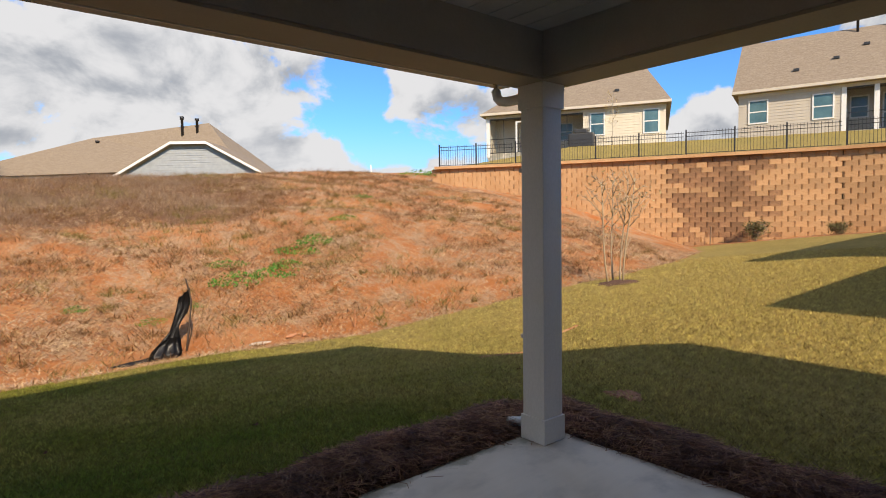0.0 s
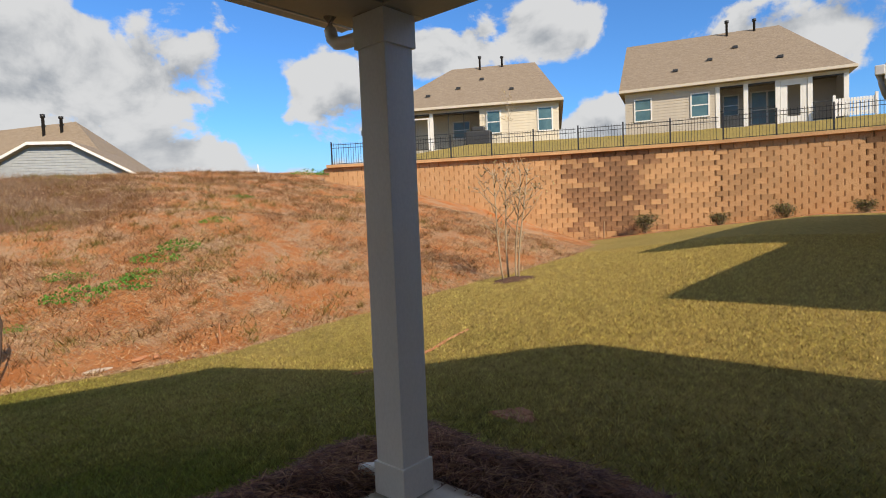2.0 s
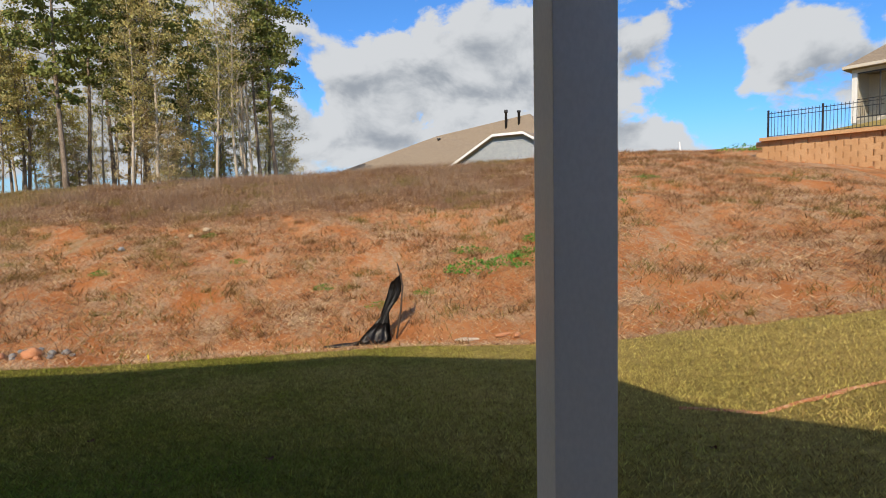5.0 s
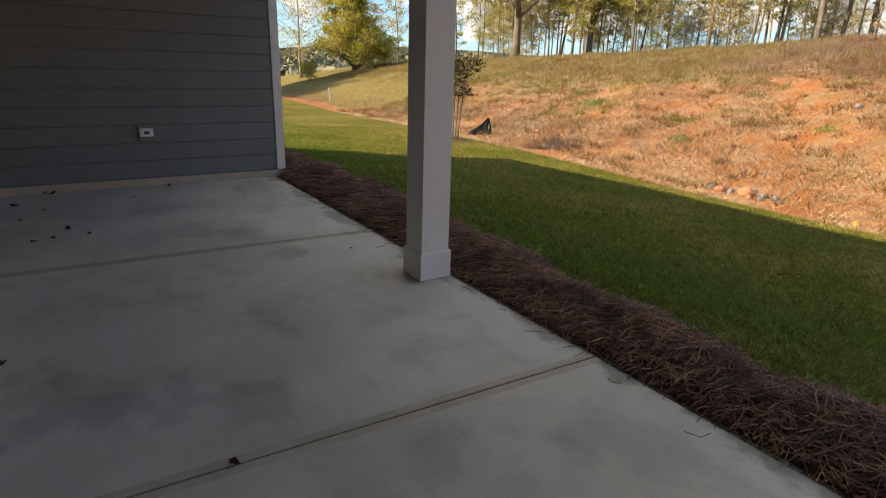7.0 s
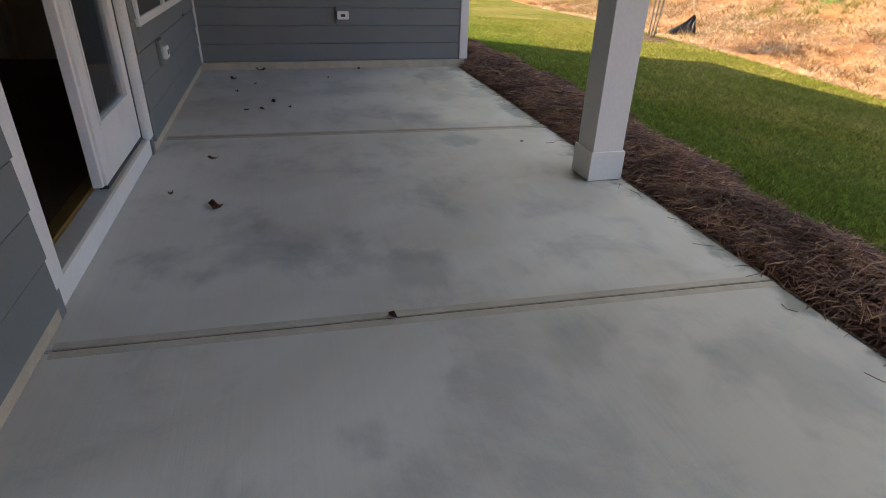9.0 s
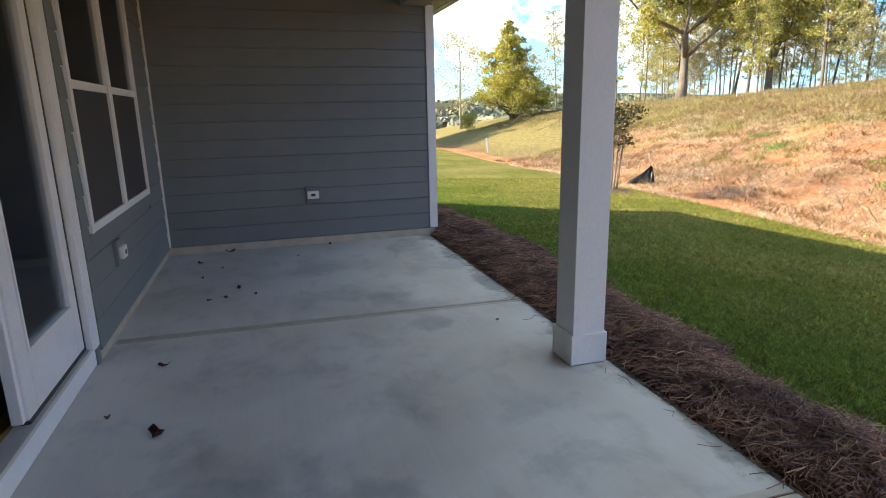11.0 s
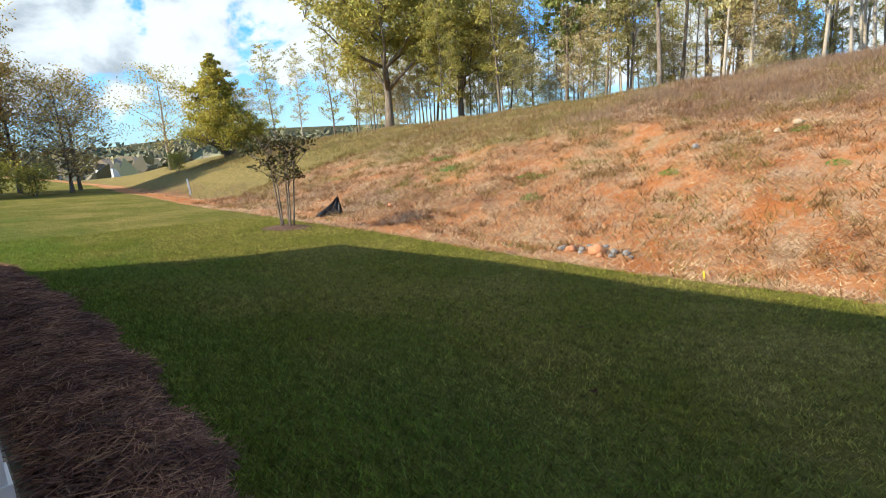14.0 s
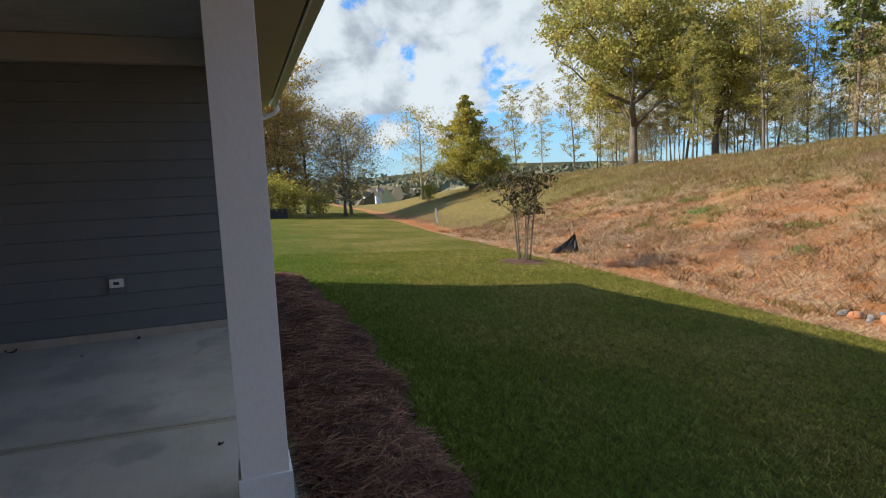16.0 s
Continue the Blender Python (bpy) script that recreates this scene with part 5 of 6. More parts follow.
def left_house():
    """The far roof beyond the bank with a pale gable."""
    hs = thing("house", "grey-sided house with a taupe shingle roof beyond the bank", "house", at=(7.5, 51.1, 3.2), turn=math.degrees(math.atan2(-6.7, 8.1)))
    L, H, rise, deep = 10.5, 3.1, 2.5, 8.0
    G = H - 0.85   # eaves of the gable
    bm = bmesh.new()
    prism(bm, [(-0.8, -3), (L + 0.8, -3), (L + 0.8, G), (L * 0.64, G + rise), (L * 0.36, G + rise), (-0.8, G)], "y", 0.3, deep)
    gable = part("wall", bm, M["far_grey"], hs, "pale grey gable wall")
    for k in range(13):   # lapped boards across the gable
        z = G - 0.35 + k * 0.2
        cut = max(0.0, (z + 0.2 - G) / rise)
        a, b = -0.8 + cut * (L * 0.36 + 0.8), L + 0.8 - cut * (L * 0.36 + 0.8)
        bm = bmesh.new()
        prism(bm, [(0.302, z), (0.255, z), (0.285, z + 0.2), (0.302, z + 0.2)], "x", a, b)
        part("plank", bm, M["far_grey"], gable)
    edge = [(-1.4, G - 0.4), (L * 0.36, G + rise), (L * 0.64, G + rise), (L + 1.4, G - 0.4)]
    bm = bmesh.new()
    prism(bm, edge + [(a, b + 0.3) for a, b in edge[::-1]], "y", -0.2, deep)
    roof = part("roof", bm, M["roof"], hs, "taupe shingle roof")
    bm = bmesh.new()
    prism(bm, [(a, b + 0.04) for a, b in edge] + [(a, b + 0.26) for a, b in edge[::-1]], "y", -0.28, -0.21)
    part("rake_board", bm, M["trim"], hs, "white rake board")
    bm = bmesh.new()
    c = [bm.verts.new(p) for p in ((-18, 1.5, H - 0.7), (L - 1.4, 1.5, H - 0.2), (L - 1.4, 16, H - 0.2), (-18, 16, H - 0.7), (-7.5, 8.0, H + 3.5), (4.2, 7.0, H + 4.6))]
    for f in ((0, 1, 5, 4), (1, 2, 5), (2, 3, 4, 5), (3, 0, 4), (3, 2, 1, 0)):
        bm.faces.new([c[i] for i in f])
    bmesh.ops.triangulate(bm, faces=bm.faces[:])
    bmesh.ops.recalc_face_normals(bm, faces=bm.faces[:])
    part("wing_roof", bm, M["roof"], hs, "taupe shingle hip roof")
    part("wing_wall", boxes((-17.5, 0, 2.0, 15.5, -3, H - 0.6)), M["far_grey"], hs)
    for x, y, z, t in ((2.0, 6.2, H + 3.6, 1.5), (3.4, 6.2, H + 3.9, 1.0), (-6.5, 7.0, H + 2.2, 0.9), (-13, 6, H + 0.6, 0.9)):
        bm = bmesh.new()
        tube(bm, [(x, y, z - 0.6), (x, y, z + t * 0.8), (x, y, z + t * 0.82), (x, y, z + t)], [0.13, 0.13, 0.2, 0.2], 8)
        part("vent_pipe", bm, M["black_metal"], roof, "dark vent pipe")


left_house()


def neighbour():
    """The next house along: a porch corner like this one, on higher ground."""
    zg = 0.66
    hs = thing("house", "neighbouring house with a gabled porch and grey-white column", "house", at=(0, 0, 0))
    part("porch_slab", boxes((9.75, 17, -5.5, -1.82, zg - 0.5, zg + 0.0)), M["concrete"], hs)
    part("column", boxes((9.80, 10.02, -2.14, -1.92, zg, zg + 2.5), bev=0.004), M["column"], hs, "grey-white square column")
    part("column_base", boxes((9.775, 10.045, -2.165, -1.895, zg, zg + 0.2), bev=0.004), M["column"], hs)
    part("column_cap", boxes((9.775, 10.045, -2.165, -1.895, zg + 2.25, zg + 2.5), bev=0.004), M["column"], hs)
    part("beam", boxes((9.76, 17, -2.18, -1.90, zg + 2.5, zg + 2.95), (9.76, 10.06, -5.5, -2.18, zg + 2.5, zg + 2.95)), M["column"], hs)
    gable = [(-1.65, zg + 2.62), (-5.6, zg + 4.15), (-9.55, zg + 2.62)]
    bm = bmesh.new()
    prism(bm, gable + [(a, b + 0.16) for a, b in gable[::-1]], "x", 8.75, 18.0)
    roof = part("roof", bm, M["roof"], hs, "taupe shingle gable roof")
    bm = bmesh.new()
    prism(bm, [(a, b - 0.08) for a, b in gable] + [(a, b + 0.13) for a, b in gable[::-1]], "x", 8.71, 8.75)
    part("rake_board", bm, M["trim"], hs, "white rake board")
    bm = bmesh.new()
    prism(bm, [(-2.0, zg + 2.92), (-5.6, zg + 4.08), (-9.2, zg + 2.92)], "x", 9.70, 9.77)
    part("gable_wall", bm, M["column"], hs)
    part("soffit", boxes((8.76, 17.9, -1.90, -1.67, zg + 2.57, zg + 2.61)), M["tan"], hs)
    part("gutter", boxes((8.70, 18.0, -1.65, -1.53, zg + 2.62, zg + 2.76), bev=0.01), M["trim"], hs)
    bm = bmesh.new()
    tube(bm, [(8.85, -1.59, zg + 2.64), (8.86, -1.60, zg + 2.5), (8.98, -1.63, zg + 2.38), (9.6, -1.80, zg + 2.05), (9.72, -1.88, zg + 1.8), (9.72, -1.88, zg + 0.2), (9.7, -1.86, zg + 0.08), (9.55, -1.8, zg + 0.03)], 0.04, 8)
    part("downspout", bm, M["gutter"], hs, "grey downspout")
    part("wall", boxes((4.3, 18, -12, -5.6, zg - 0.6, zg + 2.7)), M["siding"], hs)
    bm = bmesh.new()
    c = [bm.verts.new(p) for p in ((4.0, -4.0, zg + 2.72), (18.3, -4.0, zg + 2.72), (18.3, -13.4, zg + 2.72), (4.0, -13.4, zg + 2.72), (9.0, -8.7, zg + 5.2), (14, -8.7, zg + 5.2))]
    for f in ((0, 1, 5, 4), (1, 2, 5), (2, 3, 4, 5), (3, 0, 4), (3, 2, 1, 0)):
        bm.faces.new([c[i] for i in f])
    bmesh.ops.recalc_face_normals(bm, faces=bm.faces[:])
    part("main_roof", bm, M["roof"], hs, "taupe shingle hip roof")


neighbour()


# ---- trees ----
def leaf_soup(pos, size, name, mt):
    n = len(pos)
    a = rng.normal(size=(n, 3))
    a /= np.linalg.norm(a, axis=1)[:, None]
    b = rng.normal(size=(n, 3))
    b -= a * (a * b).sum(1)[:, None]
    b /= np.linalg.norm(b, axis=1)[:, None]
    s = (size * rng.uniform(0.55, 1.4, n))[:, None]
    v = np.empty((n * 4, 3))
    v[0::4], v[1::4], v[2::4], v[3::4] = pos - a * s, pos - b * s * 0.55, pos + a * s, pos + b * s * 0.55
    me = bpy.data.meshes.new(name)
    me.vertices.add(n * 4)
    me.vertices.foreach_set("co", v.ravel())
    me.loops.add(n * 4)
    me.loops.foreach_set("vertex_index", np.arange(n * 4, dtype=np.int32))
    me.polygons.add(n)
    me.polygons.foreach_set("loop_start", np.arange(0, n * 4, 4, dtype=np.int32))
    me.update(calc_edges=True)
    me.materials.append(mt)
    return me


def make_tree(label, h, trunk_r, bare, spread, limbs, leaves, leaf, bark, leaf_mt, seed, up=0.5, cone=False, twigs=4, clump=0.55, at=(0, 0, 0), turn=0, stems=1, name="tree"):
    """Tapered trunk, limbs with twigs, and leaves in loose clumps about the twig ends."""
    r = random.Random(seed)
    tr = thing(name, label, "tree", at=at, turn=turn)
    bm = bmesh.new()
    tips = []
    for st in range(stems):
        lean = (r.uniform(-0.05, 0.05), r.uniform(-0.05, 0.05)) if stems == 1 else (0.09 * math.cos(st * 2.4), 0.09 * math.sin(st * 2.4))
        path, rad = [], []
        for k in range(9):
            f = k / 8
            foot = 0.07 * h if stems > 1 else 0.0
            path.append(Vector((foot * math.cos(st * 2.4) + lean[0] * h * f + 0.012 * h * math.sin(f * 5 + seed), foot * math.sin(st * 2.4) + lean[1] * h * f + 0.012 * h * math.cos(f * 4 + seed * 2), h * f * 0.97)))
            rad.append(trunk_r * (1 - f) ** 0.75 + 0.008 + (0.35 * trunk_r if k == 0 else 0))
        tube(bm, path, rad, 7)
        for i in range(limbs):
            f = bare + (1 - bare) * ((i + r.random()) / limbs) ** 0.9
            f = min(f, 0.98)
            k = f * 8
            base = path[int(k)].lerp(path[min(int(k) + 1, 8)], k - int(k))
            az_ = i * 2.399 + r.uniform(-0.5, 0.5)
            shape = (1 - (f - bare) / (1 - bare)) ** 0.9 if cone else math.sin(math.pi * (0.18 + 0.78 * (f - bare) / (1 - bare + 1e-6)))
            ln = spread * ((0.05 + 0.95 * shape) if cone else (0.25 + 0.75 * shape)) * r.uniform(0.7, 1.15)
            d = Vector((math.cos(az_), math.sin(az_), up * r.uniform(0.5, 1.3)))
            mid = base + d * ln * 0.5 + Vector((0, 0, r.uniform(-0.04, 0.06) * ln))
            end = base + d * ln + Vector((r.uniform(-0.1, 0.1) * ln, r.uniform(-0.1, 0.1) * ln, r.uniform(0.0, 0.18) * ln))
            r0 = max(0.011, trunk_r * (1 - f) * 0.42)
            tube(bm, [base, mid, end], [r0, r0 * 0.6, 0.006], 5)
            tips.append((end, ln))
            for j in range(twigs):
                q = base.lerp(end, r.uniform(0.35, 0.95))
                d2 = Vector((r.uniform(-1, 1), r.uniform(-1, 1), r.uniform(-0.2, 0.8))) * ln * 0.38
                tube(bm, [q, q + d2], [r0 * 0.4 + 0.003, 0.004], 4)
                tips.append((q + d2, ln * 0.7))
    part("trunk", bm, bark, tr)
    if leaves:
        w = np.array([t[1] for t in tips])
        idx = rng.choice(len(tips), leaves, p=w / w.sum())
        c = np.array([tuple(t[0]) for t in tips])[idx]
        sd = (np.clip(w[idx], 0.3, 3) * clump * 0.5)[:, None]
        p = c + rng.normal(size=(leaves, 3)) * sd * np.array([1, 1, 0.62])
        ob = new("crown", leaf_soup(p, leaf, "crown", leaf_mt))
        ob.parent = tr
    return tr


def put(proto, x, y, turn, sc=1.0, label=""):
    ob = copy_thing(proto, pose(x, y, gz(x, y) - 0.15, 0, 0, turn))
    ob.scale = (sc, sc, sc)
    if label:
        tagged(ob, label)
    return ob


def polar(b, r, ox=-0.7, oy=-1.0):
    a = radians(b)
    return ox - r * math.sin(a), oy + r * math.cos(a)


def planted(b, r):
    x, y = polar(b, r)
    return (x, y, gz(x, y) - 0.15)


def broad_tree(label, h, trunk_r, base, wide, clumps, leaves, leaf, bark, leaf_mt, seed, at, turn=0):
    """A broad-crowned tree: limbs fork off a short trunk, boughs reach leaf clumps that fill an uneven dome."""
    r = random.Random(seed)
    tr = thing("tree", label, "tree", at=at, turn=turn)
    bm = bmesh.new()
    trunk = [Vector((0.1 * math.sin(k * 1.1 + seed), 0.1 * math.cos(k * 0.9), h * 0.62 * k / 6)) for k in range(7)]
    tube(bm, trunk, [trunk_r * (1.35 if k == 0 else 1 - 0.13 * k) for k in range(7)], 9)
    nodes = [(p, trunk_r * (1 - 0.13 * k)) for k, p in enumerate(trunk) if k > 1]
    for i in range(13):
        k = 2 + i * 4 // 12
        a = i * 2.399 + r.uniform(-0.4, 0.4)
        reach = wide * r.uniform(0.55, 0.85) * (1.0 if k < 5 else 0.6)
        rise = h * r.uniform(0.16, 0.34)
        p = trunk[k]
        q = [p + Vector((math.cos(a) * reach * f + r.uniform(-0.25, 0.25), math.sin(a) * reach * f + r.uniform(-0.25, 0.25), rise * f ** 1.25)) for f in (0, 0.3, 0.55, 0.8, 1.0)]
        q[0] = p
        r0 = trunk_r * (0.55 - 0.05 * k)
        tube(bm, q, [r0, r0 * 0.75, r0 * 0.55, r0 * 0.35, r0 * 0.18], 6)
        nodes += [(v, r0 * 0.5) for v in q[1:]]
    zc, rz = h * (base + 1) / 2, h * (1 - base) / 2
    centres = []
    while len(centres) < clumps:
        d = Vector((r.gauss(0, 1), r.gauss(0, 1), r.gauss(0, 1))).normalized()
        f = r.random() ** 0.42 * (0.84 + 0.30 * noise.noise(d * 2.3 + Vector((seed, 0, 0))))
        c = Vector((d.x * wide * f, d.y * wide * f, zc + d.z * rz * f))
        if c.z < zc - rz * 0.55 and math.hypot(c.x, c.y) < wide * 0.35:
            continue
        centres.append(c)
        near, nr = min(nodes, key=lambda n: (n[0] - c).length + (0.6 if n[0].z > c.z else 0))
        mid = near.lerp(c, 0.5) + Vector((r.uniform(-0.2, 0.2), r.uniform(-0.2, 0.2), r.uniform(-0.1, 0.3)))
        tube(bm, [near, mid, c], [min(0.05, nr * 0.5), 0.022, 0.008], 4)
    part("trunk", bm, bark, tr)
    idx = rng.integers(0, clumps, leaves)
    size = rng.uniform(0.35, 0.75, clumps)[idx][:, None]
    p = np.array([tuple(c) for c in centres])[idx] + rng.normal(size=(leaves, 3)) * size * np.array([1, 1, 0.6])
    new("crown", leaf_soup(p, leaf, "crown", leaf_mt)).parent = tr
    return tr


pine_a = make_tree("tall pine with a high dark green crown", 19, 0.17, 0.46, 2.3, 36, 6500, 0.13, M["bark"], M["needle_pine"], 3, up=0.2, clump=0.3, at=planted(20, 41))
pine_b = make_tree("tall pine with a ragged green crown", 16, 0.15, 0.36, 2.1, 34, 6000, 0.13, M["bark"], M["needle_pine"], 8, up=0.12, clump=0.3, at=planted(26.5, 37))
thin_a = make_tree("slender tree with thinning yellow leaves", 15, 0.10, 0.22, 1.7, 40, 4600, 0.08, M["pale_bark"], M["leaf_yellow"], 11, up=0.9, clump=0.36, at=planted(14, 40))
thin_b = make_tree("slender tree with sparse yellow-brown leaves", 13.5, 0.085, 0.18, 1.6, 38, 3300, 0.08, M["bark"], M["leaf_yellow"], 12, up=0.9, clump=0.36, at=planted(29, 42))
thin_c = make_tree("slender leafy tree turning yellow-green", 14, 0.10, 0.16, 2.0, 40, 5200, 0.085, M["bark"], M["leaf_oak"], 13, up=0.8, clump=0.36, at=planted(41, 44))
under = make_tree("low understorey tree with brown leaves", 6.5, 0.05, 0.08, 1.5, 24, 3600, 0.065, M["bark"], M["leaf_brown"], 14, up=0.8, at=planted(33, 39))
under_y = make_tree("low understorey tree with yellow-green leaves", 7.5, 0.05, 0.08, 1.4, 26, 4200, 0.065, M["pale_bark"], M["leaf_yellow"], 15, up=0.9, at=planted(17, 43))
bare_t = make_tree("nearly bare pale-barked tree with fine twigs", 17, 0.11, 0.28, 1.8, 44, 900, 0.05, M["pale_bark"], M["leaf_brown"], 16, up=1.1, twigs=6, at=planted(11.5, 45))
r = random.Random(21)
protos = [pine_a, pine_b, thin_a, thin_b, thin_c, under, under_y, bare_t]
for k in range(118):
    b = 7.5 + (k + r.random()) / 118 * 47.5
    rr = r.uniform(38, 68)
    if b > 48 and rr < 50:
        rr += 14
    if b < 25:
        kind = r.choices(protos, (4.0, 3.2, 2.5, 2, 1.5, 2.5, 3, 9 if b < 12.5 else 1.2))[0]
    elif b < 38:
        kind = r.choices(protos, (0.9, 0.9, 4, 4, 3.5, 2, 3, 1.2))[0]
    else:
        kind = r.choices(protos, (0.2, 0.3, 4.5, 3, 5, 1.5, 2.5, 0.8))[0]
    x, y = polar(b, rr)
    tall = 1.0 if b < 30 else 0.80 if b < 43 else 0.86
    put(kind, x, y, r.uniform(0, 360), r.uniform(0.76, 1.12) * tall * (1.0 if kind in (pine_a, pine_b) or b < 20 else 0.88))
oak = broad_tree("broad oak with a full green-yellow crown", 16.5, 0.36, 0.20, 7.4, 190, 34000, 0.125, M["bark"], M["leaf_oak"], 31, planted(51.5, 47), 40)
put(oak, *polar(44.5, 50), 200, 0.82, "leafy oak at the wood's edge with a green-yellow crown")
make_tree("dense olive-green cedar with a pointed crown", 8.4, 0.2, 0.03, 3.2, 120, 27000, 0.085, M["bark"], M["leaf_cedar"], 41, up=0.45, cone=True, twigs=6, clump=0.24, at=planted(66.8, 50))
make_tree("pale leafy tree behind the cedar", 8.5, 0.14, 0.15, 2.6, 26, 4000, 0.08, M["pale_bark"], M["leaf_yellow"], 42, up=0.7, at=planted(71.5, 56))
small_a = make_tree("half-bare tree with thin olive-brown leaves", 9.5, 0.10, 0.1, 2.2, 44, 11000, 0.08, M["bark"], M["leaf_olive"], 51, up=0.9, twigs=8, clump=0.34, at=planted(88, 44))
small_b = make_tree("spreading tree with thin grey-green leaves", 7.2, 0.12, 0.12, 3.0, 50, 6500, 0.065, M["bark"], M["leaf_olive"], 52, up=0.55, twigs=9, clump=0.34, at=planted(79, 45))
for b, rr, kind, sc in ((90.5, 42, small_a, 1.1), (85, 46, small_a, 1.2), (93, 45, small_a, 1.05), (82.5, 47, small_b, 1.1), (78.5, 49, small_b, 1.0), (87, 50, small_a, 1.25), (89, 47, small_a, 1.15), (91, 50, small_b, 1.15), (84, 50, small_a, 1.0), (96, 44, small_a, 1.1), (62.5, 62, thin_c, 0.75), (60, 66, thin_a, 0.75), (57, 60, thin_c, 0.85), (64.5, 58, under, 0.9)):
    x, y = polar(b, rr)
    put(kind, x, y, rr * 7, sc)
bush = make_tree("low yellow-green roadside bush", 2.2, 0.03, 0.05, 1.2, 18, 2200, 0.085, M["bark"], M["leaf_cedar"], 61, up=0.9, clump=0.8, stems=3, at=planted(86, 38), name="bush")
for b, rr, sc in ((84, 39, 0.8), (88.5, 40, 1.1), (91, 38, 1.0), (81.5, 41, 0.7), (66, 48, 0.9), (64, 51, 0.8), (71, 49, 0.6)):
    x, y = polar(b, rr)
    tagged(put(bush, x, y, rr * 9, sc), category="bush")
tagged(bush, category="bush")

# saplings in the lawn
make_tree("young multi-stem crape myrtle with dark leaves", 1.72, 0.012, 0.48, 0.46, 9, 1300, 0.036, M["bark"], M["leaf_sapling"], 71, up=0.9, twigs=2, clump=0.36, stems=5, at=(-11.3, 5.25, gz(-11.3, 5.25) - 0.03), name="sapling")
make_tree("young multi-stem sapling with few reddish leaves", 2.2, 0.011, 0.32, 0.42, 10, 230, 0.03, M["stake"], M["leaf_brown"], 72, up=1.1, twigs=4, clump=0.7, stems=4, at=(7.1, 3.9, gz(7.1, 3.9) - 0.03), name="sapling")
make_tree("thin young tree with few leaves near the far house", 3.0, 0.02, 0.3, 0.55, 10, 110, 0.045, M["pale_bark"], M["leaf_brown"], 73, up=1.1, at=(26.1, 16.7, gz(26.1, 16.7)), name="sapling")
for x, y, rad in ((-11.3, 5.25, 0.62), (7.1, 3.9, 0.5)):
    bm = bmesh.new()
    n = 22
    top = bm.verts.new((x, y, gz(x, y) + 0.07))
    ring = [bm.verts.new((x + rad * (0.9 + 0.12 * math.sin(k * 2.3)) * math.cos(2 * math.pi * k / n), y + rad * (0.9 + 0.12 * math.sin(k * 2.3)) * math.sin(2 * math.pi * k / n),
                          gz(x + rad * math.cos(2 * math.pi * k / n), y + rad * math.sin(2 * math.pi * k / n)) - 0.005)) for k in range(n)]
    for k in range(n):
        bm.faces.new((top, ring[k], ring[(k + 1) % n]))
    whole("mulch_ring", bm, M["mulch_bed"], "round brown mulch ring at the foot of a sapling", "mulch")

# shrubs at the foot of the block wall
for k, (x, y, sc) in enumerate(((19.8, 6.3, 1.0), (20.8, 3.9, 0.8), (21.4, 1.9, 0.9), (21.8, -0.4, 0.8))):
    if k == 0:
        shrub = make_tree("small dark green shrub at the foot of the block wall", 0.55, 0.010, 0.05, 0.36, 18, 900, 0.035, M["bark"], M["leaf_shrub"], 81, up=0.9, clump=0.7, stems=3, at=(x, y, gz(x, y)), name="shrub")
        tagged(shrub, category="shrub", group="wall shrubs")
    else:
        put(shrub, x, y, k * 70, sc)


